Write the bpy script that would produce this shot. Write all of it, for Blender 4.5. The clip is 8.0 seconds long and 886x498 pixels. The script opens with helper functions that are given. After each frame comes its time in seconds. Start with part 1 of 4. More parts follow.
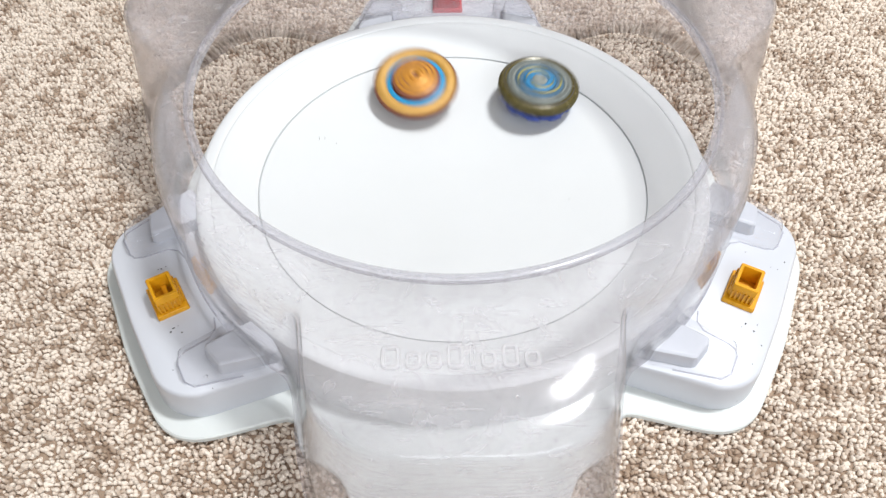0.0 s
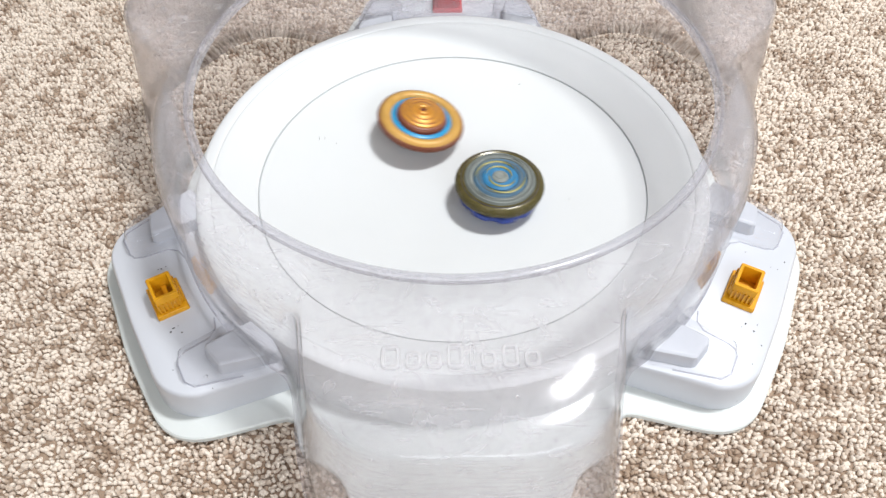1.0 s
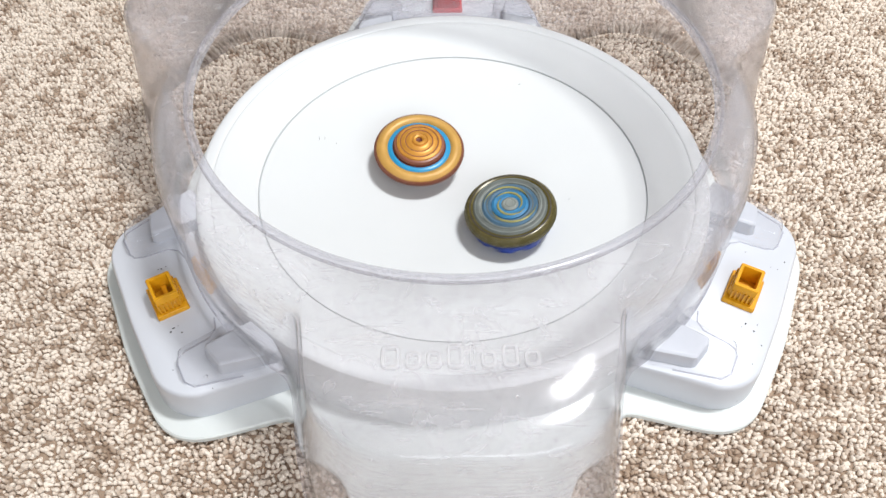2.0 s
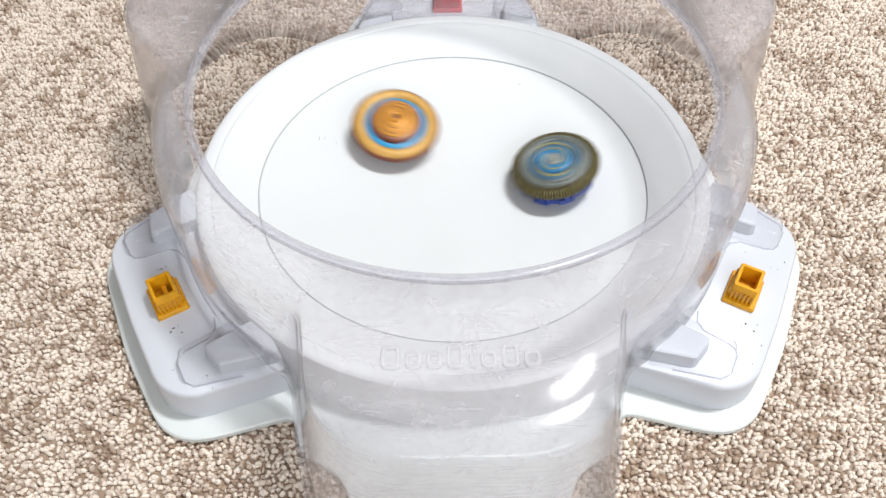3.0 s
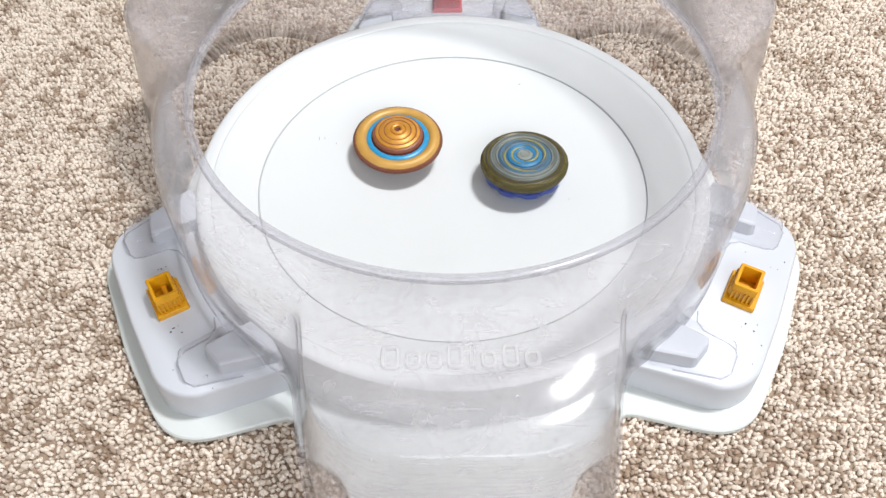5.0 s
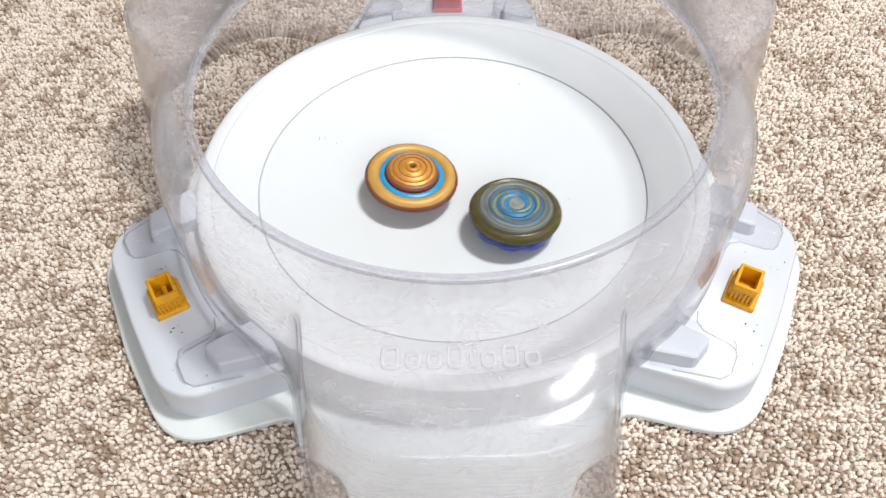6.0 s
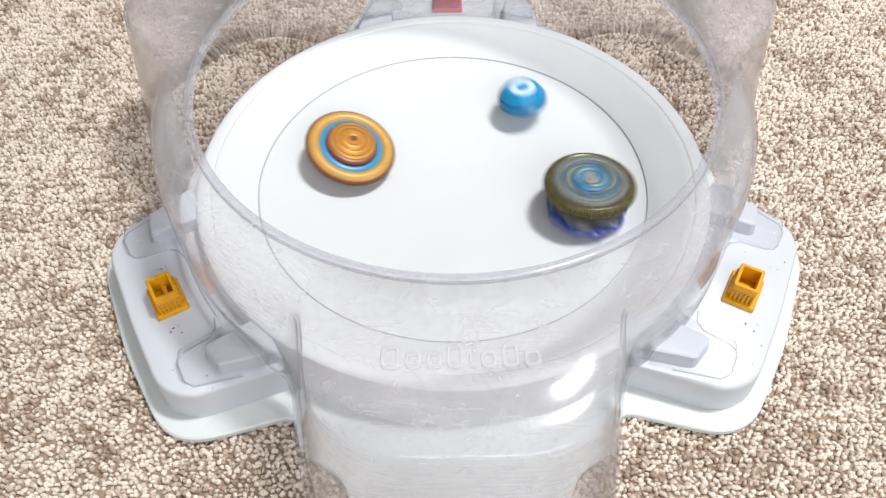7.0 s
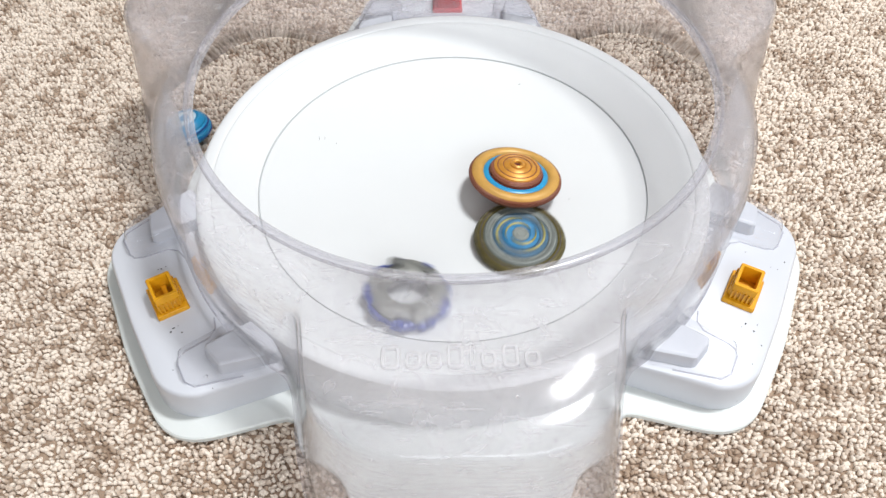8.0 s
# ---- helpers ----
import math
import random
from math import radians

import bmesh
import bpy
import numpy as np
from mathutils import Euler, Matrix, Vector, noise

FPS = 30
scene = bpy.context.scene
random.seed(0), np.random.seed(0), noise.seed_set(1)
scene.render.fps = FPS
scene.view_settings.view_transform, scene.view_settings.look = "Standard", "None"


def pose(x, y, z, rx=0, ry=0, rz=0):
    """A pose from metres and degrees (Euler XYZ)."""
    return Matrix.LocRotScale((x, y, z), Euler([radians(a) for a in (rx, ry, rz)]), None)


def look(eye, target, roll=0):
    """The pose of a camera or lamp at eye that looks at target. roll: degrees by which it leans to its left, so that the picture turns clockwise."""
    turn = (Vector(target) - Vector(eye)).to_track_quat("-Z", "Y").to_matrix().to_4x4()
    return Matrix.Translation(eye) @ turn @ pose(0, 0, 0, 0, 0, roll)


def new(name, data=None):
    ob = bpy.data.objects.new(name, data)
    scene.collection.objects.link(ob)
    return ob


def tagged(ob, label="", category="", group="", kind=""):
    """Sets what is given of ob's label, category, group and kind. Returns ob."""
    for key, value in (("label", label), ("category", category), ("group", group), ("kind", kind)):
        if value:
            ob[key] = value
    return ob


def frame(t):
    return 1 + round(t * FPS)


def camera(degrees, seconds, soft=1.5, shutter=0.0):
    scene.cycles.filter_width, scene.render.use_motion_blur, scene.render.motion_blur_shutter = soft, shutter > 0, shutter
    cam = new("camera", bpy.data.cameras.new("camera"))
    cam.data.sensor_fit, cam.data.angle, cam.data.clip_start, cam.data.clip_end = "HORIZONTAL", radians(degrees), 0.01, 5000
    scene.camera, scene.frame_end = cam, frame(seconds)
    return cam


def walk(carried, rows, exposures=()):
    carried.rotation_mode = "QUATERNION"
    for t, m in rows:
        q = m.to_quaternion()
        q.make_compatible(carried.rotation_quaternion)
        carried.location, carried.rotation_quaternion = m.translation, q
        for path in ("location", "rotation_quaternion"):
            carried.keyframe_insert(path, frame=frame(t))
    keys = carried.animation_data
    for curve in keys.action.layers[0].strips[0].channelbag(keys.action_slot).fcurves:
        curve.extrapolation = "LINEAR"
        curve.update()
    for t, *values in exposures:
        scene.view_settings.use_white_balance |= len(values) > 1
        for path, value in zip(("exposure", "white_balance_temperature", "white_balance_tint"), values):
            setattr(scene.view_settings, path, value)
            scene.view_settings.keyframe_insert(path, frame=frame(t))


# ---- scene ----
cam = camera(60.69, 8.0, soft=1.32, shutter=0.4)
VIEW = pose(-0.0085, -0.3209, 0.3634, 38.435, 0, -0.444) @ pose(0, 0, 0, 0, 0, -0.433)
walk(cam, [(0.0, VIEW), (8.0, VIEW)], exposures=[(0.0, 0.0), (8.0, 0.0)])

# ---- light ----
world = bpy.data.worlds.new("world")
scene.world = world
world.use_nodes = True
world.node_tree.nodes["Background"].inputs[0].default_value = (0.8, 0.9, 1.0, 1)
world.node_tree.nodes["Background"].inputs[1].default_value = 0.19


def area_lamp(name, eye, target, sx, sy, watts, colour):
    data = bpy.data.lights.new(name, "AREA")
    data.shape, data.size, data.size_y, data.energy, data.color = "RECTANGLE", sx, sy, watts, colour
    ob = new(name, data)
    ob.matrix_world = look(eye, target)
    return ob


# overhead light judged from its highlight, hung lower for stronger falloff to the left
LIGHT_AT = (0.69, 0.17, 2.05)
area_lamp("key_lamp", (LIGHT_AT[0], LIGHT_AT[1], LIGHT_AT[2] - 0.03), (LIGHT_AT[0], LIGHT_AT[1], 0), 0.36, 0.24, 48, (0.97, 0.985, 1.0))
# added fill from the front right, no known source stands there
area_lamp("front_fill_lamp", (0.60, -2.02, 1.45), (0.15, 0, 0.4), 2.2, 1.3, 42, (0.92, 0.96, 1.0))


# ---- materials ----
def material(name, colour, rough=0.5, metal=0.0, vary=0.06, scale=120, bump=0.0, bump_scale=900, stain=None, coat=0.0):
    m = bpy.data.materials.new(name)
    m.use_nodes = True
    nt = m.node_tree
    p = nt.nodes["Principled BSDF"]
    p.inputs["Metallic"].default_value = metal
    p.inputs["Coat Weight"].default_value = coat
    tc = nt.nodes.new("ShaderNodeTexCoord")
    n1 = nt.nodes.new("ShaderNodeTexNoise")
    n1.inputs["Scale"].default_value, n1.inputs["Detail"].default_value = scale, 4
    nt.links.new(tc.outputs["Object"], n1.inputs["Vector"])
    ramp = nt.nodes.new("ShaderNodeValToRGB")
    ramp.color_ramp.elements[0].position, ramp.color_ramp.elements[1].position = 0.3, 0.7
    ramp.color_ramp.elements[0].color = (*[max(c * (1 - vary), 0) for c in colour], 1)
    ramp.color_ramp.elements[1].color = (*[min(c * (1 + vary), 1) for c in colour], 1)
    nt.links.new(n1.outputs["Fac"], ramp.inputs["Fac"])
    out = ramp.outputs["Color"]
    if stain:
        n2 = nt.nodes.new("ShaderNodeTexNoise")
        n2.inputs["Scale"].default_value, n2.inputs["Detail"].default_value, n2.inputs["Roughness"].default_value = stain[1], 6, 0.75
        nt.links.new(tc.outputs["Object"], n2.inputs["Vector"])
        r2 = nt.nodes.new("ShaderNodeValToRGB")
        r2.color_ramp.elements[0].position, r2.color_ramp.elements[1].position = stain[2], stain[3]
        nt.links.new(n2.outputs["Fac"], r2.inputs["Fac"])
        mix = nt.nodes.new("ShaderNodeMix")
        mix.data_type = "RGBA"
        nt.links.new(r2.outputs["Color"], mix.inputs["Factor"])
        nt.links.new(out, mix.inputs["A"])
        mix.inputs["B"].default_value = (*stain[0], 1)
        out = mix.outputs["Result"]
    nt.links.new(out, p.inputs["Base Color"])
    rr = nt.nodes.new("ShaderNodeMapRange")
    rr.inputs["To Min"].default_value, rr.inputs["To Max"].default_value = max(rough - 0.08, 0.02), min(rough + 0.08, 1)
    nt.links.new(n1.outputs["Fac"], rr.inputs["Value"])
    nt.links.new(rr.outputs["Result"], p.inputs["Roughness"])
    if bump:
        n3 = nt.nodes.new("ShaderNodeTexNoise")
        n3.inputs["Scale"].default_value, n3.inputs["Detail"].default_value = bump_scale, 3
        nt.links.new(tc.outputs["Object"], n3.inputs["Vector"])
        b = nt.nodes.new("ShaderNodeBump")
        b.inputs["Strength"].default_value, b.inputs["Distance"].default_value = bump, 0.001
        nt.links.new(n3.outputs["Fac"], b.inputs["Height"])
        nt.links.new(b.outputs["Normal"], p.inputs["Normal"])
    return m


def clear_plastic(name, tint, haze, scratch, frost=0.0, scatter=(0.88, 0.87, 0.89), gloss=0.2):
    # thin clear plastic: passes light, a scuffed haze that scatters it, and gloss by Fresnel
    m = bpy.data.materials.new(name)
    m.use_nodes = True
    nt = m.node_tree
    nt.nodes.clear()
    N, L = nt.nodes.new, nt.links.new
    out = N("ShaderNodeOutputMaterial")
    tr, df, tl, gl = N("ShaderNodeBsdfTransparent"), N("ShaderNodeBsdfDiffuse"), N("ShaderNodeBsdfTranslucent"), N("ShaderNodeBsdfGlossy")
    tr.inputs["Color"].default_value = (*tint, 1)
    df.inputs["Color"].default_value = tl.inputs["Color"].default_value = (*scatter, 1)
    gl.inputs["Roughness"].default_value = gloss
    tc, mp, n1, n2 = N("ShaderNodeTexCoord"), N("ShaderNodeMapping"), N("ShaderNodeTexNoise"), N("ShaderNodeTexNoise")
    mp.inputs["Rotation"].default_value, mp.inputs["Scale"].default_value = (0.4, 0.3, 0.5), (1, 1, 7)
    n1.inputs["Scale"].default_value, n1.inputs["Detail"].default_value, n1.inputs["Distortion"].default_value = 60, 6, 1.5
    n2.inputs["Scale"].default_value, n2.inputs["Detail"].default_value = 14, 3
    L(tc.outputs["Object"], mp.inputs["Vector"])
    L(mp.outputs["Vector"], n1.inputs["Vector"])
    L(tc.outputs["Object"], n2.inputs["Vector"])
    r1 = N("ShaderNodeMapRange")
    r1.inputs["From Min"].default_value, r1.inputs["From Max"].default_value = 0.5, 0.75
    r1.inputs["To Min"].default_value, r1.inputs["To Max"].default_value = 0, scratch
    L(n1.outputs["Fac"], r1.inputs["Value"])
    mu = N("ShaderNodeMath")
    mu.operation = "MULTIPLY_ADD"
    L(n2.outputs["Fac"], mu.inputs[0])
    L(r1.outputs["Result"], mu.inputs[1])
    # long fine scratches over the haze
    mp2, n3, r2 = N("ShaderNodeMapping"), N("ShaderNodeTexNoise"), N("ShaderNodeMapRange")
    mp2.inputs["Rotation"].default_value, mp2.inputs["Scale"].default_value = (0.9, -0.5, 0.35), (1.4, 14, 3)
    n3.inputs["Scale"].default_value, n3.inputs["Detail"].default_value, n3.inputs["Distortion"].default_value = 42, 5, 0.6
    L(tc.outputs["Object"], mp2.inputs["Vector"])
    L(mp2.outputs["Vector"], n3.inputs["Vector"])
    r2.inputs["From Min"].default_value, r2.inputs["From Max"].default_value = 0.60, 0.72
    r2.inputs["To Min"].default_value, r2.inputs["To Max"].default_value = haze, haze + scratch * 0.4
    L(n3.outputs["Fac"], r2.inputs["Value"])
    L(r2.outputs["Result"], mu.inputs[2])
    s0, s1, s2 = N("ShaderNodeMixShader"), N("ShaderNodeMixShader"), N("ShaderNodeMixShader")
    s0.inputs["Fac"].default_value = 0.5
    L(df.outputs["BSDF"], s0.inputs[1])
    L(tl.outputs["BSDF"], s0.inputs[2])
    L(mu.outputs["Value"], s1.inputs["Fac"])
    rf, s3 = N("ShaderNodeBsdfRefraction"), N("ShaderNodeMixShader")
    rf.inputs["Color"].default_value = (*tint, 1)
    rf.inputs["IOR"].default_value, rf.inputs["Roughness"].default_value = 1.04, 0.5
    s3.inputs["Fac"].default_value = frost
    L(tr.outputs["BSDF"], s3.inputs[1])
    L(rf.outputs["BSDF"], s3.inputs[2])
    L(s3.outputs["Shader"], s1.inputs[1])
    L(s0.outputs["Shader"], s1.inputs[2])
    lw, po, ma = N("ShaderNodeLayerWeight"), N("ShaderNodeMath"), N("ShaderNodeMath")
    lw.inputs["Blend"].default_value = 0.5
    po.operation, ma.operation = "POWER", "MULTIPLY_ADD"
    L(lw.outputs["Facing"], po.inputs[0])
    po.inputs[1].default_value = 5
    L(po.outputs["Value"], ma.inputs[0])
    ma.inputs[1].default_value, ma.inputs[2].default_value = 0.85, 0.030
    L(ma.outputs["Value"], s2.inputs["Fac"])
    L(s1.outputs["Shader"], s2.inputs[1])
    L(gl.outputs["BSDF"], s2.inputs[2])
    L(s2.outputs["Shader"], out.inputs["Surface"])
    return m


WHITE = material("white_plastic", (0.632, 0.652, 0.66), 0.62, vary=0.012, scale=25, bump=0.02, bump_scale=500)
RIM_WHITE = material("rim_plastic", (0.66, 0.68, 0.69), 0.45, vary=0.015, scale=25)
WING_WHITE = material("wing_plastic", (0.55, 0.57, 0.615), 0.34, vary=0.015, scale=30, stain=((0.12, 0.12, 0.14), 150, 0.68, 0.71))
FLANGE_WHITE = material("flange_plastic", (0.62, 0.65, 0.64), 0.42, vary=0.02, scale=30)
CLEAR = clear_plastic("clear_plastic", (0.975, 0.97, 0.98), 0.12, 0.34, 0.07, (0.86, 0.85, 0.88), 0.12)
# whiter haze than the cover, standing in for highlights on the raised bars
MILKY_MARK = clear_plastic("milky_mark", (0.97, 0.97, 0.98), 0.30, 0.1, 0.0, (0.93, 0.93, 0.94), 0.35)
CLEAR_THIN = clear_plastic("clear_thin", (0.965, 0.965, 0.975), 0.03, 0.10, gloss=0.08)
CLEAR_EDGE = clear_plastic("clear_edge", (0.88, 0.88, 0.91), 0.20, 0.3, gloss=0.15)
CLEAR_LIP = clear_plastic("clear_lip", (0.93, 0.93, 0.95), 0.16, 0.1, gloss=0.15)
AMBER = material("amber_plastic", (0.66, 0.31, 0.006), 0.35, vary=0.08, scale=300, bump=0.05)
RED = material("red_plastic", (0.55, 0.03, 0.04), 0.35, vary=0.08, scale=300)
GOLD = material("gold_paint", (0.52, 0.295, 0.07), 0.42, 0.1, 0.10, 200)
BRIGHT_GOLD = material("bright_gold", (0.55, 0.25, 0.035), 0.42, 0.25, 0.14, 260)
BROWN = material("brown_plastic", (0.22, 0.075, 0.042), 0.4, vary=0.1, scale=300)
SKY_BLUE = material("sky_blue_plastic", (0.02, 0.26, 0.50), 0.34, vary=0.08, scale=300)
DARK_RED = material("dark_red_plastic", (0.10, 0.015, 0.01), 0.5)
DARK = material("dark_plastic", (0.04, 0.035, 0.04), 0.45, vary=0.1)
OLIVE = material("olive_plastic", (0.095, 0.078, 0.022), 0.26, 0.1, 0.14, 260)
GREY = material("grey_plastic", (0.115, 0.13, 0.12), 0.45, 0.05, 0.12, 260)
DEEP_BLUE = material("deep_blue_plastic", (0.010, 0.030, 0.19), 0.32, vary=0.1)
PALE_GREY = material("pale_grey_plastic", (0.20, 0.22, 0.205), 0.62, 0.0, 0.14, 260)
INNER_BLUE = material("inner_blue_plastic", (0.025, 0.17, 0.34), 0.5, 0.0, 0.2, 260)
SLATE_BLUE = material("slate_blue_plastic", (0.060, 0.13, 0.20), 0.5, 0.0, 0.16, 260)
PALE_GOLD = material("pale_gold", (0.29, 0.265, 0.085), 0.45, 0.1, 0.12, 260)
DRIVER_BLUE = material("driver_blue", (0.008, 0.24, 0.46), 0.3, vary=0.12, scale=250)
PALE = material("pale_plastic", (0.52, 0.66, 0.74), 0.4, vary=0.05)
EDGE_BLUE = material("edge_blue_plastic", (0.022, 0.05, 0.27), 0.32, vary=0.25, scale=300)
STEEL = material("steel", (0.19, 0.195, 0.18), 0.48, 0.15, 0.40, 200, bump=0.5, bump_scale=300)
DARK_STEEL = material("dark_steel", (0.13, 0.135, 0.13), 0.4, 0.3, 0.2, 300)
CEILING_PAINT = material("ceiling_paint", (0.78, 0.77, 0.75), 0.8, vary=0.03, scale=3)
# tone of the unseen walls, lowered to darken cover reflections and bounced fill
WALL_GREY = material("wall_grey", (0.42, 0.405, 0.39), 0.8, vary=0.03, scale=3)
LAMP_WHITE = material("lamp_housing", (0.8, 0.8, 0.8), 0.5)


def carpet_material(name, tufts, tones):
    m = bpy.data.materials.new(name)
    m.use_nodes = True
    nt = m.node_tree
    N, L = nt.nodes.new, nt.links.new
    p = nt.nodes["Principled BSDF"]
    p.inputs["Roughness"].default_value, p.inputs["Specular IOR Level"].default_value = 0.95, 0.1
    p.inputs["Sheen Weight"].default_value = 0.1
    tc, big, mid = N("ShaderNodeTexCoord"), N("ShaderNodeTexNoise"), N("ShaderNodeTexNoise")
    big.inputs["Scale"].default_value, big.inputs["Detail"].default_value = 26, 3
    mid.inputs["Scale"].default_value, mid.inputs["Detail"].default_value = 110, 2
    L(tc.outputs["Object"], big.inputs["Vector"])
    L(tc.outputs["Object"], mid.inputs["Vector"])
    geo = N("ShaderNodeNewGeometry")
    a, b = N("ShaderNodeMath"), N("ShaderNodeMath")
    a.operation = b.operation = "MULTIPLY_ADD"
    L(big.outputs["Fac"], a.inputs[0])
    a.inputs[1].default_value = 0.55
    L(mid.outputs["Fac"], a.inputs[2])
    L(geo.outputs["Random Per Island"], b.inputs[0])
    b.inputs[1].default_value = 0.36 if tufts else 0.0
    L(a.outputs["Value"], b.inputs[2])
    r = N("ShaderNodeValToRGB")
    e = r.color_ramp.elements
    e[0].position, e[1].position = 0.70, 1.12
    e.new(0.86)
    for stop, tone in zip((e[0], e[1], e[2]), tones):
        stop.color = (*tone, 1)
    L(b.outputs["Value"], r.inputs["Fac"])
    L(r.outputs["Color"], p.inputs["Base Color"])
    fine, bmp = N("ShaderNodeTexNoise"), N("ShaderNodeBump")
    fine.inputs["Scale"].default_value, fine.inputs["Detail"].default_value = 900, 3
    bmp.inputs["Strength"].default_value, bmp.inputs["Distance"].default_value = 0.7, 0.0012
    L(tc.outputs["Object"], fine.inputs["Vector"])
    L(fine.outputs["Fac"], bmp.inputs["Height"])
    L(bmp.outputs["Normal"], p.inputs["Normal"])
    return m


# tones: dark, middle, light
CARPET = carpet_material("carpet_loops", True, ((0.39, 0.29, 0.215), (0.61, 0.51, 0.425), (0.80, 0.705, 0.61)))
# dark brown puts the shade between the loops into the colour
CARPET_GAP = carpet_material("carpet_gap_sheet", False, ((0.30, 0.215, 0.155), (0.34, 0.255, 0.19), (0.36, 0.27, 0.21)))
CARPET_FAR = carpet_material("carpet_far", False, ((0.37, 0.275, 0.205), (0.53, 0.435, 0.355), (0.70, 0.61, 0.52)))


# ---- building helpers ----
def finish(bm, name, mat, smooth=40):
    bmesh.ops.recalc_face_normals(bm, faces=bm.faces)
    me = bpy.data.meshes.new(name)
    bm.to_mesh(me)
    bm.free()
    me.materials.append(mat)
    me.polygons.foreach_set("use_smooth", [True] * len(me.polygons))
    me.set_sharp_from_angle(angle=radians(smooth))
    return me


def part(name, bm, mat, parent=None, label="", smooth=40):
    ob = new(name, finish(bm, name, mat, smooth))
    if parent:
        ob.parent = parent
    if label:
        tagged(ob, label)
    return ob


def lathe(profile, n=96, close=False):
    # turn a profile of (radius, height) round the z axis
    bm = bmesh.new()
    rings = []
    for r, z in profile:
        if r < 1e-6:
            rings.append([bm.verts.new((0, 0, z))])
        else:
            rings.append([bm.verts.new((r * math.cos(2 * math.pi * i / n), r * math.sin(2 * math.pi * i / n), z)) for i in range(n)])
    pairs = list(zip(rings, rings[1:])) + ([(rings[-1], rings[0])] if close else [])
    for a, b in pairs:
        for i in range(n):
            j = (i + 1) % n
            if len(a) == 1 and len(b) == 1:
                continue
            if len(a) == 1:
                bm.faces.new((a[0], b[i], b[j]))
            elif len(b) == 1:
                bm.faces.new((a[i], a[j], b[0]))
            else:
                bm.faces.new((a[i], a[j], b[j], b[i]))
    return bm


def rounded(corners, steps=7):
    # counter-clockwise outline from (x, y, radius) corners
    out, n = [], len(corners)
    for i in range(n):
        p0, p, p1 = Vector(corners[i - 1][:2]), Vector(corners[i][:2]), Vector(corners[(i + 1) % n][:2])
        r = corners[i][2]
        if r <= 0:
            out.append(p)
            continue
        d0, d1 = (p0 - p).normalized(), (p1 - p).normalized()
        half = math.acos(max(-1, min(1, d0.dot(d1)))) / 2
        reach = r / math.tan(half)
        c = p + (d0 + d1).normalized() * (r / math.sin(half))
        a0 = (p + d0 * reach) - c
        a1 = (p + d1 * reach) - c
        s = math.atan2(a0.x * a1.y - a0.y * a1.x, a0.dot(a1))
        for k in range(steps + 1):
            w = s * k / steps
            out.append(c + Vector((a0.x * math.cos(w) - a0.y * math.sin(w), a0.x * math.sin(w) + a0.y * math.cos(w))))
    return out


def offset(outline, d):
    out, n = [], len(outline)
    for i in range(n):
        t = (outline[(i + 1) % n] - outline[i - 1]).normalized()
        out.append(outline[i] + Vector((t.y, -t.x)) * d)
    return out


def prism(outline, levels, top=True, bottom=True):
    # stack outlines grown by (offset, z)
    bm = bmesh.new()
    rings = [[bm.verts.new((p.x, p.y, z)) for p in offset(outline, d)] for d, z in levels]
    n = len(outline)
    for a, b in zip(rings, rings[1:]):
        for i in range(n):
            j = (i + 1) % n
            bm.faces.new((a[i], a[j], b[j], b[i]))
    if bottom:
        bm.faces.new(list(reversed(rings[0])))
    if top:
        bm.faces.new(rings[-1])
    return bm


def ray_radius(outline, ang):
    # distance from the origin to a star-shaped outline
    c, s = math.cos(ang), math.sin(ang)
    best, n = 0.0, len(outline)
    for i in range(n):
        a, b = outline[i], outline[(i + 1) % n]
        ex, ey = b.x - a.x, b.y - a.y
        det = -c * ey + s * ex
        if abs(det) < 1e-12:
            continue
        t = (-a.x * ey + a.y * ex) / det
        u = (c * a.y - s * a.x) / det
        if t > 0 and -1e-6 <= u <= 1 + 1e-6:
            best = max(best, t)
    return best


def smoothstep(x):
    x = max(0.0, min(1.0, x))
    return x * x * (3 - 2 * x)


# ---- room ----
def box(x0, y0, z0, x1, y1, z1):
    bm = bmesh.new()
    v = [bm.verts.new((x, y, z)) for z in (z0, z1) for x, y in ((x0, y0), (x1, y0), (x1, y1), (x0, y1))]
    for f in ((3, 2, 1, 0), (4, 5, 6, 7), (0, 1, 5, 4), (1, 2, 6, 5), (2, 3, 7, 6), (3, 0, 4, 7)):
        bm.faces.new([v[i] for i in f])
    return bm


# walls and ceiling are out of view, added to shape the bounced light
RW, RH = 2.1, 2.42
FLOOR = 0.0024
tagged(part("floor", box(-RW - .12, -RW - .12, -0.05, RW + .12, RW + .12, FLOOR - 0.0006), CARPET_FAR), "beige looped carpet over the whole floor", "floor", kind="structure")
# dark sheet laid under the loops to deepen the shade in the gaps
tagged(part("carpet_gap_sheet", box(-0.415, -0.225, FLOOR - 0.0006, 0.415, 0.285, FLOOR), CARPET_GAP), "brown sheet under the carpet loops that darkens their gaps", "carpet", kind="structure")
tagged(part("ceiling", box(-RW - .12, -RW - .12, RH, RW + .12, RW + .12, RH + .1), CEILING_PAINT), "unseen white ceiling, added to close the room", "ceiling", kind="structure")
tagged(part("wall_north", box(-RW - .12, RW, FLOOR, RW + .12, RW + .12, RH), WALL_GREY), "unseen grey beige wall, darkened to dim reflections and fill", "wall", kind="structure")
tagged(part("wall_east", box(RW, -RW, FLOOR, RW + .12, RW, RH), WALL_GREY), "unseen grey beige wall, darkened to dim reflections and fill", "wall", kind="structure")
tagged(part("wall_west", box(-RW - .12, -RW, FLOOR, -RW, RW, RH), WALL_GREY), "unseen grey beige wall, darkened to dim reflections and fill", "wall", kind="structure")
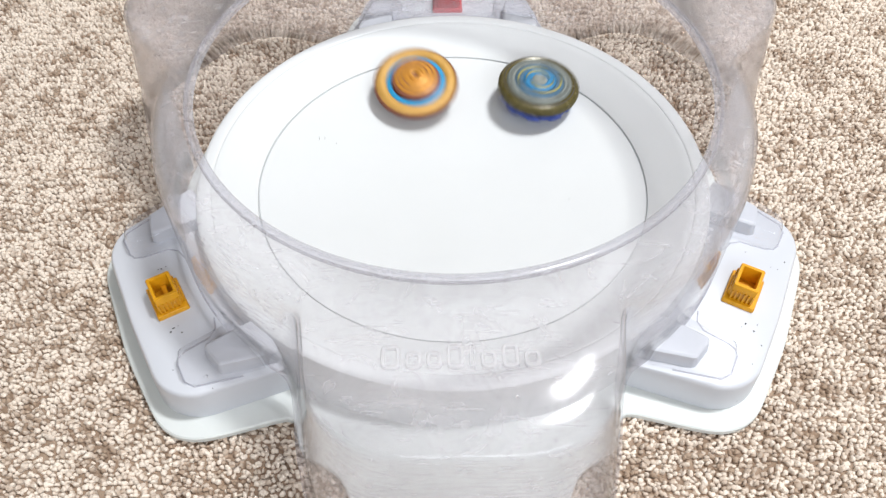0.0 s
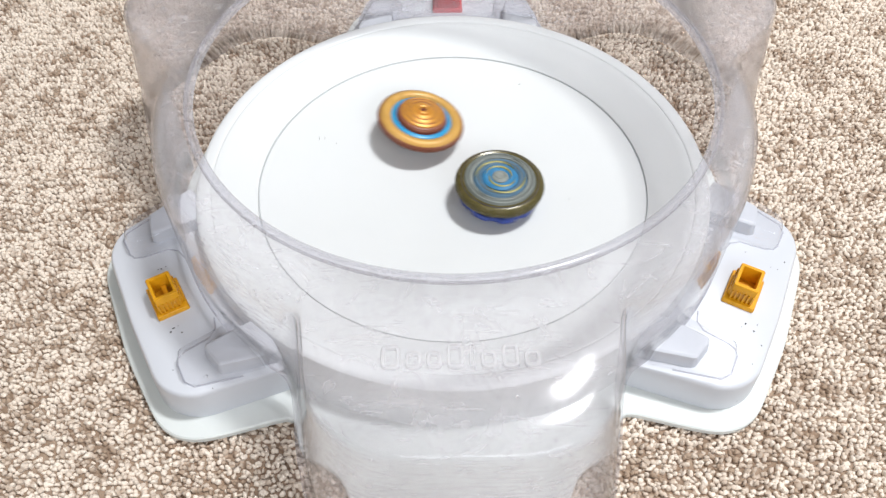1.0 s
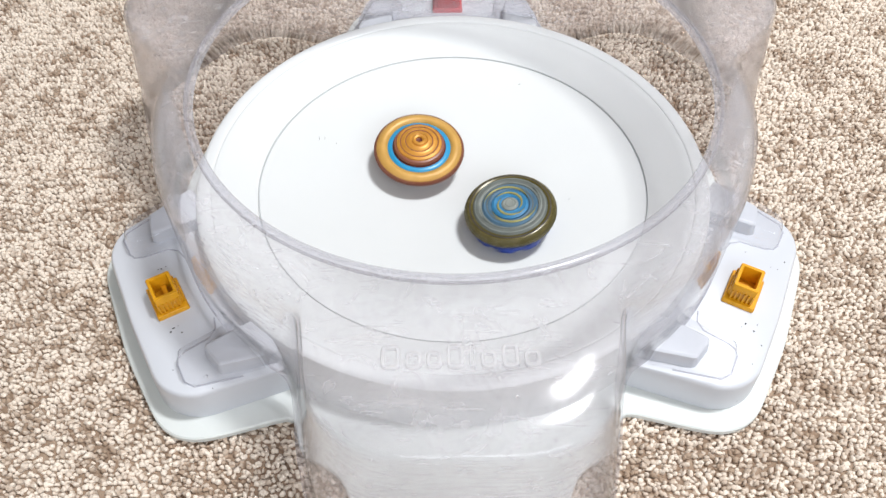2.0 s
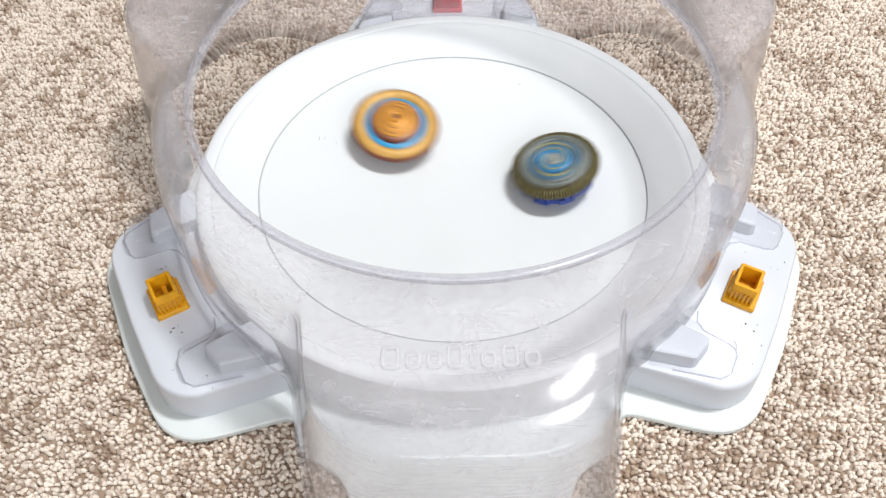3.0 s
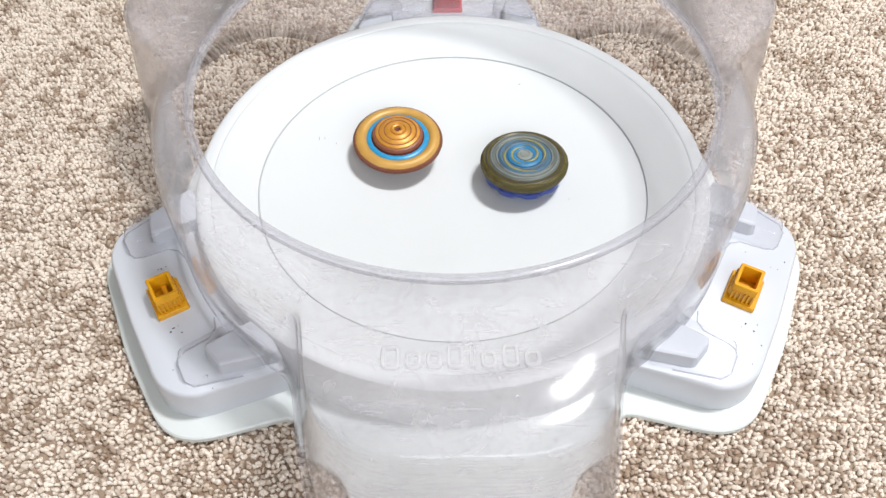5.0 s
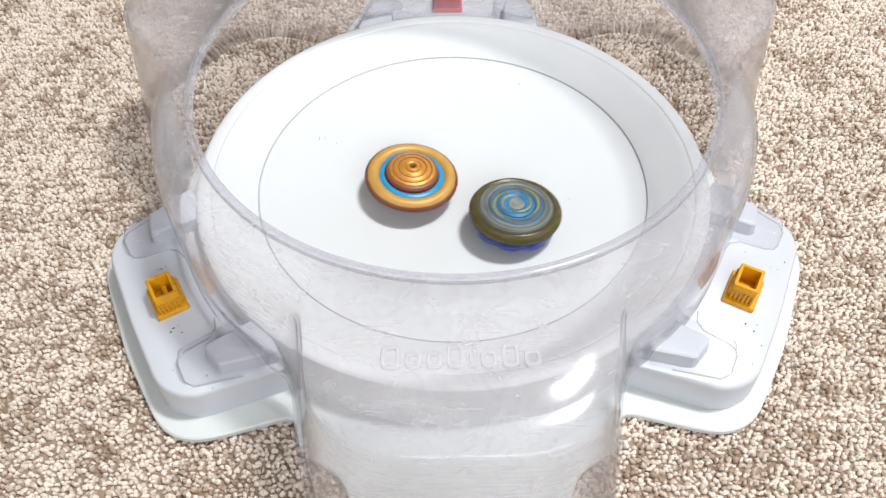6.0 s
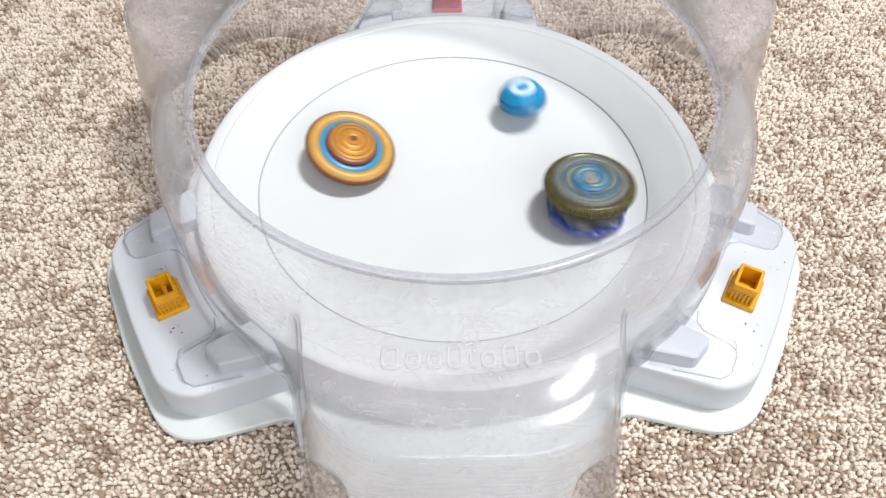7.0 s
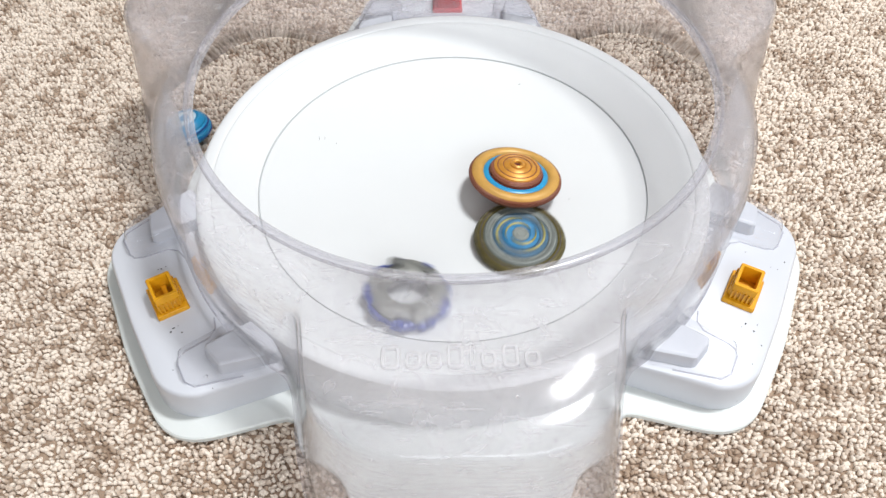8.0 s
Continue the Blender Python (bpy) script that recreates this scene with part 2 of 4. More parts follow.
# out of view; the opening is made up to suit the front fill
south = tagged(new("wall_south"), "unseen grey beige wall with an opening added behind the fill lamp", "wall", kind="structure")
WX0, WX1 = -0.55, 1.75
for b in ((-RW - .12, -RW - .12, FLOOR, WX0, -RW, RH), (WX1, -RW - .12, FLOOR, RW + .12, -RW, RH),
          (WX0, -RW - .12, FLOOR, WX1, -RW, 0.85), (WX0, -RW - .12, 2.05, WX1, -RW, RH)):
    part("wall_panel", box(*b), WALL_GREY, south)
# unseen panel and rod, made up to hold the lowered key light
lamp_thing = tagged(new("lamp_panel"), "unseen white panel and rod added to carry the key lamp", "ceiling light")
part("housing", box(LIGHT_AT[0] - .20, LIGHT_AT[1] - .14, LIGHT_AT[2] - 0.01, LIGHT_AT[0] + .20, LIGHT_AT[1] + .14, LIGHT_AT[2] + 0.03), LAMP_WHITE, lamp_thing)
part("rod", box(LIGHT_AT[0] - .01, LIGHT_AT[1] - .01, LIGHT_AT[2] + 0.03, LIGHT_AT[0] + .01, LIGHT_AT[1] + .01, RH), LAMP_WHITE, lamp_thing)


# ---- stadium base ----
def bowl(r):
    if r < 0.1168:
        return 0.018 + (r / 0.1168) ** 2 * 0.011
    return 0.029 + (r - 0.1168) / 0.0247 * 0.0115


base = tagged(new("stadium_base"), "white plastic battle dish with three wings resting on carpet", "toy arena")
prof = [(0.0, 0.018)] + [(0.1155 * k / 20, bowl(0.1155 * k / 20)) for k in range(1, 21)]
prof += [(0.1163, 0.0289), (0.11655, 0.0276), (0.1170, 0.0276), (0.1174, 0.0294), (0.1180, 0.0297)]
prof += [(0.1180 + 0.0232 * k / 6, 0.0297 + 0.0106 * k / 6) for k in range(1, 7)]
prof += [(0.1417, 0.0403), (0.1420, 0.0401), (0.1420, 0.0100), (0.02, 0.0100), (0.0, 0.0100)]
part("dish", lathe(prof, 192), WHITE, base, smooth=28)
prof = [(0.1421, 0.0402), (0.1426, 0.0406), (0.1434, 0.0409), (0.1480, 0.0411), (0.1494, 0.0408), (0.1505, 0.0399), (0.1511, 0.0380),
        (0.1545, 0.0090), (0.1545, 0.0058), (0.1421, 0.0058)]
part("dish_rim", lathe(prof, 192, close=True), RIM_WHITE, base, "glossy white rim of the dish", smooth=28)


def in_wing(points, ang):
    c, s = math.cos(radians(ang)), math.sin(radians(ang))
    return [Vector((p.x * c - p.y * s, p.x * s + p.y * c)) for p in points]


WING_AT = (90, 210, 330)
POCKET_AT = (270, 36, 144)


def bowed(corners, ang):
    # outline of a side wing, bowed outward and fuller towards the front pocket
    if ang == 330:
        corners = [(x, -y, r) for x, y, r in reversed(corners)]
    return in_wing(rounded(corners, 10), ang)


WING = [(0.140, -0.0708, 0), (0.1958, -0.0590, 0.024), (0.1992, 0.0050, 0.2), (0.1988, 0.0588, 0.024), (0.140, 0.0708, 0)]
FLANGE = [(0.100, -0.0960, 0), (0.2030, -0.0680, 0.030), (0.2093, 0.0060, 0.2), (0.2068, 0.0700, 0.028), (0.100, 0.0968, 0)]
TONGUE = rounded([(0.10, -0.081, 0), (0.166, -0.081, 0.01), (0.179, -0.056, 0.02), (0.205, -0.048, 0.012), (0.205, 0.048, 0.012), (0.179, 0.056, 0.02), (0.166, 0.081, 0.01), (0.10, 0.081, 0)], 6)
shapes = [bowed(FLANGE, a) for a in WING_AT] + [in_wing(TONGUE, 270)]


def flange_radius(a):
    reach = [0.170]
    for s in shapes:
        d = ray_radius(s, a)
        reach.append(d)
    return max(reach)


N = 540
edge = [flange_radius(2 * math.pi * i / N) for i in range(N)]
for _ in range(6):
    edge = [(edge[i - 1] + 2 * edge[i] + edge[(i + 1) % N]) / 4 for i in range(N)]
outline = [Vector((edge[i] * math.cos(2 * math.pi * i / N), edge[i] * math.sin(2 * math.pi * i / N))) for i in range(N)]
part("flange", prism(outline, [(-0.001, 0.005), (0, 0.0056), (0, 0.0086), (-0.0008, 0.0094)]), FLANGE_WHITE, base)

BLOCK = rounded([(0.140, 0.0400, 0.002), (0.1716, 0.0420, 0.0025), (0.1684, 0.0568, 0.0025), (0.140, 0.0650, 0.002)], 4)
for ang in WING_AT:
    part("wing", prism(bowed(WING, ang), [(0.0016, 0.009), (0.0005, 0.0272), (0.0, 0.0286), (-0.0007, 0.0296), (-0.0016, 0.030)]), WING_WHITE, base)
    for side in (1, -1):
        pts = BLOCK if side > 0 else [Vector((p.x, -p.y)) for p in reversed(BLOCK)]
        part("block", prism(in_wing(pts, ang), [(0.0012, 0.0295), (0, 0.0375), (-0.0012, 0.0385)]), WING_WHITE, base)


# faint scuffs on the dish floor
for x, y, length, turned in ((-0.0850, 0.0400, 0.0028, 100), (-0.0815, 0.0405, 0.0022, 95), (-0.0740, 0.0372, 0.0018, 105), (0.0302, -0.0790, 0.0012, 20), (0.0705, -0.0130, 0.0010, 40), (0.0480, 0.0900, 0.0012, 10)):
    c, sn = math.cos(radians(turned)) * length / 2, math.sin(radians(turned)) * length / 2
    px, py = -math.sin(radians(turned)) * 0.00011, math.cos(radians(turned)) * 0.00011
    z = bowl(math.hypot(x, y))
    line = [Vector((x - c - px, y - sn - py)), Vector((x + c - px, y + sn - py)), Vector((x + c + px, y + sn + py)), Vector((x - c + px, y - sn + py))]
    part("scuff", prism(line, [(0, z - 0.0003), (0, z + 0.0003)]), GREY, base, "short grey scuff")


# small dark specks of dirt on the wings
rng_dirt = random.Random(7)
for x, y in ((-0.1616, -0.0666), (-0.1626, -0.0677), (-0.164, -0.0685), (-0.1606, -0.0654), (-0.149, -0.1055), (-0.1458, -0.107), (-0.144, -0.1042), (-0.1412, -0.1081), (-0.1488, -0.1097), (0.1749, -0.0712), (0.1763, -0.0739), (0.1827, -0.0682), (0.1567, -0.1082), (0.1477, -0.1122), (0.1525, -0.113), (0.1499, -0.1084), (0.1542, -0.1215), (0.1473, -0.1312), (-0.122, -0.1405)):
    size = rng_dirt.uniform(0.0002, 0.0006)
    n = rng_dirt.randint(5, 7)
    jx, jy = rng_dirt.uniform(-0.0015, 0.0015), rng_dirt.uniform(-0.0015, 0.0015)
    spot = [Vector((x + jx + size * rng_dirt.uniform(0.5, 1.3) * math.cos(2 * math.pi * k / n), y + jy + size * rng_dirt.uniform(0.5, 1.3) * math.sin(2 * math.pi * k / n))) for k in range(n)]
    part("speck", prism(spot, [(0, 0.0298), (0, 0.0302)]), DARK, base, "dark speck of dirt")


# ---- launcher connectors on the wings ----
def connector(mat, label, ang):
    thing = tagged(new("connector"), label, "toy clip", group="connectors on the wings")
    plate = rounded([(0.169, -0.011, 0.001), (0.186, -0.011, 0.001), (0.186, 0.011, 0.001), (0.169, 0.011, 0.001)], 3)
    part("plate", prism(in_wing(plate, ang), [(0, 0.0296), (0, 0.0322), (-0.0005, 0.0328)]), mat, thing)
    bm = bmesh.new()
    outer = in_wing(rounded([(0.1712, -0.0082, 0.0012), (0.1840, -0.0082, 0.0012), (0.1840, 0.0082, 0.0012), (0.1712, 0.0082, 0.0012)], 3), ang)
    inner = in_wing(rounded([(0.1732, -0.0060, 0.0005), (0.1820, -0.0060, 0.0005), (0.1820, 0.0060, 0.0005), (0.1732, 0.0060, 0.0005)], 3), ang)
    loops = [[bm.verts.new((p.x, p.y, z)) for p in o] for o, z in ((outer, 0.0320), (outer, 0.0428), (offset(outer, -0.0004), 0.0434), (offset(inner, 0.0003), 0.0434), (inner, 0.0428), (inner, 0.0325))]
    for a, b in zip(loops, loops[1:]):
        for i in range(len(a)):
            bm.faces.new((a[i], a[(i + 1) % len(a)], b[(i + 1) % len(a)], b[i]))
    bm.faces.new(loops[-1])
    part("socket", bm, mat, thing)
    bar = rounded([(0.1755, -0.0058, 0), (0.1782, -0.0058, 0), (0.1782, 0.0004, 0.0003), (0.1755, 0.0004, 0.0003)], 2)
    part("inner_post", prism(in_wing(bar, ang), [(0, 0.0325), (0, 0.0362)]), mat, thing)
    for k in range(7):
        t = -0.0066 + 0.0022 * k
        rib = rounded([(0.1703, t - 0.0007, 0.0002), (0.1716, t - 0.0007, 0), (0.1716, t + 0.0007, 0), (0.1703, t + 0.0007, 0.0002)], 2)
        part("rib", prism(in_wing(rib, ang), [(0, 0.0326), (-0.0002, 0.0392)]), mat, thing)
    for sgn in (-1, 1):
        for k in range(6):
            r = 0.1726 + 0.0021 * k
            t0, t1 = sorted((sgn * 0.0080, sgn * 0.0093))
            rib = rounded([(r - 0.0005, t0, 0), (r + 0.0005, t0, 0), (r + 0.0005, t1, 0.0002), (r - 0.0005, t1, 0.0002)], 2)
            part("rib", prism(in_wing(rib, ang), [(0, 0.0326), (-0.0002, 0.0392)]), mat, thing)
    return thing


connector(AMBER, "amber yellow plastic socket clip standing on the white wing", 210)
connector(AMBER, "amber yellow plastic socket clip standing on the white wing", 330)
connector(RED, "red plastic socket clip standing on the back wing", 90)

# ---- clear cover ----
cover = tagged(new("clear_cover"), "scuffed clear plastic guard ring with three pockets over dish", "toy cover")
POCKET_LOW = rounded([(-0.05, -0.085, 0), (0.150, -0.085, 0.02), (0.230, -0.062, 0.046), (0.230, 0.062, 0.046), (0.150, 0.085, 0.02), (-0.05, 0.085, 0)], 10)
POCKET_TOP = rounded([(-0.05, -0.068, 0), (0.150, -0.066, 0.02), (0.212, -0.060, 0.042), (0.212, 0.060, 0.042), (0.150, 0.066, 0.02), (-0.05, 0.068, 0)], 10)
low = [in_wing(POCKET_LOW, a) for a in POCKET_AT]
POCKET_WIDE = rounded([(-0.05, -0.074, 0), (0.150, -0.076, 0.02), (0.207, -0.061, 0.042), (0.207, 0.061, 0.042), (0.150, 0.076, 0.02), (-0.05, 0.074, 0)], 10)
high = [in_wing(POCKET_TOP if a == 270 else POCKET_WIDE, a) for a in POCKET_AT]


def pocket_reach(shapes_at, a):
    best = 0
    for s, at in zip(shapes_at, POCKET_AT):
        d = abs((math.degrees(a) - at + 180) % 360 - 180)
        if d < 60:
            best = max(best, ray_radius(s, a))
    return best


def shell_mesh():
    bm = bmesh.new()
    n, cols = 480, []
    lowr = [pocket_reach(low, 2 * math.pi * i / n) for i in range(n)]
    topr = [pocket_reach(high, 2 * math.pi * i / n) for i in range(n)]
    for i in range(n):
        a = 2 * math.pi * i / n
        w = smoothstep((lowr[i] - 0.158) / 0.026)
        pl, pt = max(lowr[i], 0.160), max(topr[i], 0.1415)
        pocket = [(0.1375, 0.110), (0.1375 + (pt - 0.1375) * 0.80, 0.1068), (pt - 0.0024 * w, 0.1054), (pt - 0.0005 * w, 0.1040), (pt, 0.1000), (pt + (pl - pt) * 0.5, 0.046), (pl, 0.0060)]
        wall = [(0.1375, 0.110), (0.1470, 0.1085), (0.1535, 0.1050), (0.1578, 0.0985), (0.1596, 0.088), (0.1602, 0.058), (0.1605, 0.0305)]
        col = []
        for (r0, z0), (r1, z1) in zip(wall, pocket):
            r, z = r0 + (max(r1, r0) - r0) * w, z0 + (z1 - z0) * w
            col.append((r, z))
        cols.append(col)
    for _ in range(3):
        cols = [[tuple((cols[i - 1][k][c] + 2 * cols[i][k][c] + cols[(i + 1) % n][k][c]) / 4 for c in (0, 1)) for k in range(len(cols[i]))] for i in range(n)]
    # the pocket sides grow softly out of the round wall under the rim
    for k, passes in ((1, 16), (2, 9), (3, 7), (4, 6), (5, 3)):
        for _ in range(passes):
            line = [c[k] for c in cols]
            for i in range(n):
                a, b, c = line[i - 1], line[i], line[(i + 1) % n]
                cols[i][k] = ((a[0] + 2 * b[0] + c[0]) / 4, (a[1] + 2 * b[1] + c[1]) / 4)
    verts = []
    for i, col in enumerate(cols):
        a = 2 * math.pi * i / n
        verts.append([bm.verts.new((r * math.cos(a), r * math.sin(a), z)) for r, z in col])
    for i in range(n):
        b = verts[(i + 1) % n]
        for k in range(len(verts[i]) - 1):
            bm.faces.new((verts[i][k], verts[i][k + 1], b[k + 1], b[k]))
    return bm


shell = part("shell", shell_mesh(), CLEAR, cover, smooth=60)
thick = shell.modifiers.new("thickness", "SOLIDIFY")
thick.thickness, thick.offset = 0.0016, 0
part("rim", lathe([(0.1344, 0.1090), (0.1344, 0.1118), (0.1350, 0.1124), (0.1359, 0.1125), (0.1363, 0.1117), (0.1368, 0.1117), (0.1371, 0.1125), (0.1380, 0.1124), (0.1387, 0.1117), (0.1387, 0.1098), (0.1379, 0.1088)], 240, close=True), CLEAR_EDGE, cover, "thick clear rolled rim")
TAB = rounded([(0.156, 0.0365, 0), (0.1838, 0.0385, 0.004), (0.1842, 0.0545, 0.007), (0.1500, 0.0640, 0)], 6)


def rail(path, wide, high):
    # a low bar of rounded section along a path of (x, y, z)
    bm, cols = bmesh.new(), []
    for i, p in enumerate(path):
        q0, q1 = path[max(i - 1, 0)], path[min(i + 1, len(path) - 1)]
        t = Vector((q1[0] - q0[0], q1[1] - q0[1])).normalized()
        side = Vector((t.y, -t.x)) * wide / 2
        cols.append([bm.verts.new((p[0] + side.x * k, p[1] + side.y * k, p[2] + high * h)) for k, h in ((-1, 0), (-0.8, 0.7), (0, 1), (0.8, 0.7), (1, 0))])
    for a, b in zip(cols, cols[1:]):
        for k in range(5):
            bm.faces.new((a[k], a[(k + 1) % 5], b[(k + 1) % 5], b[k]))
    bm.faces.new(cols[0])
    bm.faces.new(list(reversed(cols[-1])))
    return bm



for ang in WING_AT:
    for side in (1, -1):
        pts = TAB if side > 0 else [Vector((p.x, -p.y)) for p in reversed(TAB)]
        part("foot_tab", prism(in_wing(pts, ang), [(0.0022, 0.0304), (0, 0.0390), (-0.0010, 0.0402)], bottom=False), CLEAR_THIN, cover, "clear raised foot of the cover")
        lip = in_wing([Vector((0.1605, side * 0.0235)), Vector((0.1622, side * 0.0300)), Vector((0.1668, side * 0.0338)), Vector((0.1800, side * 0.0352)), Vector((0.1846, side * 0.0372)), Vector((0.1862, side * 0.0410)), Vector((0.1864, side * 0.0520)), Vector((0.1830, side * 0.0572)), Vector((0.1600, side * 0.0638))], ang)
        part("foot_lip", rail([(p.x, p.y, 0.0301) for p in lip], 0.0009, 0.0006), CLEAR_LIP, cover, "thin clear lip round the foot")
    arc_path = in_wing([Vector((0.1606 * math.cos(0.0146 * k), 0.1606 * math.sin(0.0146 * k))) for k in range(-10, 11)], ang)
    part("foot_lip", rail([(p.x, p.y, 0.0301) for p in arc_path], 0.0009, 0.0006), CLEAR_LIP, cover, "thin clear lip on the wing")

# raised marking on the front pocket, as plain bars
heights = (1.0, 0.72, 0.72, 1.0, 1.0, 0.72, 1.0, 0.72)
widths = (1.0, 0.85, 0.8, 0.9, 0.35, 0.85, 0.9, 0.85)
x = -0.0318
for h, w in zip(heights, widths):
    x0, x1, y0, y1 = x, x + 0.0076 * w, -0.1768, -0.1768 + 0.0105 * h
    x = x1 + 0.0018
    soft = 0.0024 if w > 0.5 else 0.0009
    outer = rounded([(x0, y0, soft), (x1, y0, soft), (x1, y1, soft), (x0, y1, soft)], 4)
    e = 0.0016 if w > 0.5 else 0.0009
    inner = rounded([(x0 + e, y0 + e, soft / 3), (x1 - e, y0 + e, soft / 3), (x1 - e, y1 - e, soft / 3), (x0 + e, y1 - e, soft / 3)], 4)
    bm = bmesh.new()
    loops = [[bm.verts.new((p.x, p.y, z)) for p in o] for o, z in ((outer, 0.1070), (outer, 0.1088), (offset(outer, -0.0003), 0.1092), (offset(inner, 0.0002), 0.1092), (inner, 0.1088), (inner, 0.1070))]
    for a, b in zip(loops, loops[1:]):
        for i in range(len(a)):
            bm.faces.new((a[i], a[(i + 1) % len(a)], b[(i + 1) % len(a)], b[i]))
    part("raised_mark", bm, MILKY_MARK, cover, "raised clear marking, whitened to imitate highlights")


# ---- the tops ----
def toothed(profile, first, teeth, depth):
    # a lathe whose outermost points, from the given radius on, carry fine teeth
    bm = lathe(profile, teeth * 4, close=profile[0][0] > 1e-6)
    for v in bm.verts:
        r = math.hypot(v.co.x, v.co.y)
        if r > first:
            k = 1 - depth * (0.5 + 0.5 * math.cos(teeth * math.atan2(v.co.y, v.co.x)))
            v.co.x, v.co.y = v.co.x * k, v.co.y * k
    return bm


def ring(name, profile, mat, thing, label="", drop=0.006, wide=1.055, teeth=0):
    profile = [(r * wide, z - drop) for r, z in profile]
    if teeth:
        return part(name, toothed(profile, max(r for r, z in profile) * 0.93, teeth, 0.03), mat, thing, label, smooth=35)
    return part(name, lathe(profile, 72, close=profile[0][0] > 1e-6), mat, thing, label, smooth=35)


orange_top = tagged(new("spinning_top"), "gold and sky blue plastic spinning top spinning in dish", "spinning top")
ring("outer_ring", [(0.0182, 0.0226), (0.0190, 0.0240), (0.0206, 0.0248), (0.0222, 0.0249), (0.0243, 0.0240), (0.0260, 0.0222), (0.0259, 0.0212), (0.0246, 0.0206), (0.0190, 0.0195)], GOLD, orange_top, "blurred gold outer ring", teeth=96)
ring("edge_band", [(0.0252, 0.0220), (0.0256, 0.0231), (0.0265, 0.0221), (0.0262, 0.0208)], BROWN, orange_top, "brown outer edge", teeth=96)
ring("under_ring", [(0.0120, 0.0192), (0.0249, 0.0207), (0.0266, 0.0214), (0.0268, 0.0205), (0.0258, 0.0190), (0.0212, 0.0145), (0.0150, 0.0122), (0.0120, 0.0125)], BROWN, orange_top, "brown underside", teeth=96)
ring("blue_ring", [(0.0135, 0.0200), (0.0138, 0.0236), (0.0160, 0.0241), (0.0180, 0.0236), (0.0190, 0.0225), (0.0188, 0.0200)], SKY_BLUE, orange_top, "sky blue ring")
ring("dark_gap", [(0.0140, 0.0220), (0.0148, 0.0243), (0.0156, 0.0244), (0.0160, 0.0225)], DARK_RED, orange_top, "thin dark gap line")
ring("step_ring", [(0.0100, 0.0220), (0.0148, 0.0240), (0.0150, 0.0256), (0.0143, 0.0270), (0.0128, 0.0275), (0.0100, 0.0272)], BROWN, orange_top, "reddish brown step")
ring("dome", [(0.0035, 0.0262), (0.0133, 0.0270), (0.0130, 0.0282), (0.0116, 0.0288), (0.0110, 0.0283), (0.0101, 0.0291), (0.0084, 0.0296), (0.0078, 0.0291), (0.0068, 0.0299), (0.0052, 0.0303), (0.0046, 0.0298), (0.0035, 0.0298)], BRIGHT_GOLD, orange_top, "ridged shiny gold dome")
ring("groove_line", [(0.0106, 0.0280), (0.0108, 0.0287), (0.0112, 0.0287), (0.0115, 0.0280)], BROWN, orange_top, "brown groove line")
ring("groove_line", [(0.0076, 0.0286), (0.0077, 0.0295), (0.0081, 0.0295), (0.0083, 0.0286)], BROWN, orange_top, "brown groove line")
ring("hub_ring", [(0.0018, 0.0292), (0.0020, 0.0308), (0.0030, 0.0312), (0.0040, 0.0306), (0.0042, 0.0292)], BRIGHT_GOLD, orange_top)
ring("hub_hole", [(0.0, 0.0292), (0.0019, 0.0296), (0.0019, 0.0280), (0.0, 0.0280)], DARK_RED, orange_top, "dark red hub hole")
ring("driver", [(0.0, 0.0), (0.0016, 0.0002), (0.0030, 0.0015), (0.0085, 0.0032), (0.0125, 0.0052), (0.0130, 0.0068), (0.0, 0.0070)], DARK, orange_top, "dark driver tip", drop=0)

olive_layer = tagged(new("top_layer"), "olive and blue plastic upper layer of a spinning top", "spinning top")
ring("outer_ring", [(0.0198, 0.0232), (0.0204, 0.0254), (0.0214, 0.0258), (0.0220, 0.0253), (0.0232, 0.0251), (0.0246, 0.0240), (0.0254, 0.0222), (0.0252, 0.0200), (0.0240, 0.0183), (0.0228, 0.0181), (0.0200, 0.0186)], OLIVE, olive_layer, "blurred olive outer ring", teeth=96)
ring("dark_line", [(0.0213, 0.0240), (0.0216, 0.0256), (0.0222, 0.0256), (0.0225, 0.0240)], DARK, olive_layer, "dark line on the ring")
ring("grey_ring", [(0.0150, 0.0225), (0.0152, 0.0258), (0.0160, 0.0264), (0.0168, 0.0261), (0.0180, 0.0265), (0.0192, 0.0262), (0.0203, 0.0252), (0.0203, 0.0225)], GREY, olive_layer, "grey ring")
ring("pale_line", [(0.0156, 0.0250), (0.0157, 0.0265), (0.0162, 0.0266), (0.0164, 0.0250)], PALE_GREY, olive_layer, "thin pale grey line")
ring("pale_line", [(0.0186, 0.0250), (0.0188, 0.0266), (0.0193, 0.0265), (0.0195, 0.0250)], PALE_GREY, olive_layer, "thin pale grey line")
ring("blue_ring", [(0.0098, 0.0225), (0.0100, 0.0262), (0.0112, 0.0270), (0.0124, 0.0267), (0.0140, 0.0270), (0.0152, 0.0260), (0.0152, 0.0225)], SLATE_BLUE, olive_layer, "slate blue ring")
ring("olive_line", [(0.0120, 0.0255), (0.0122, 0.0271), (0.0127, 0.0271), (0.0129, 0.0255)], GREY, olive_layer, "thin grey line")
ring("inner_ring", [(0.0042, 0.0240), (0.0044, 0.0266), (0.0056, 0.0274), (0.0068, 0.0272), (0.0086, 0.0276), (0.0100, 0.0268), (0.0100, 0.0240)], INNER_BLUE, olive_layer, "brighter blue inner ring")
ring("hub", [(0.0, 0.0276), (0.0022, 0.0279), (0.0026, 0.0275), (0.0032, 0.0279), (0.0040, 0.0277), (0.0046, 0.0272), (0.0048, 0.0258), (0.0, 0.0252)], PALE_GREY, olive_layer, "grey hub")
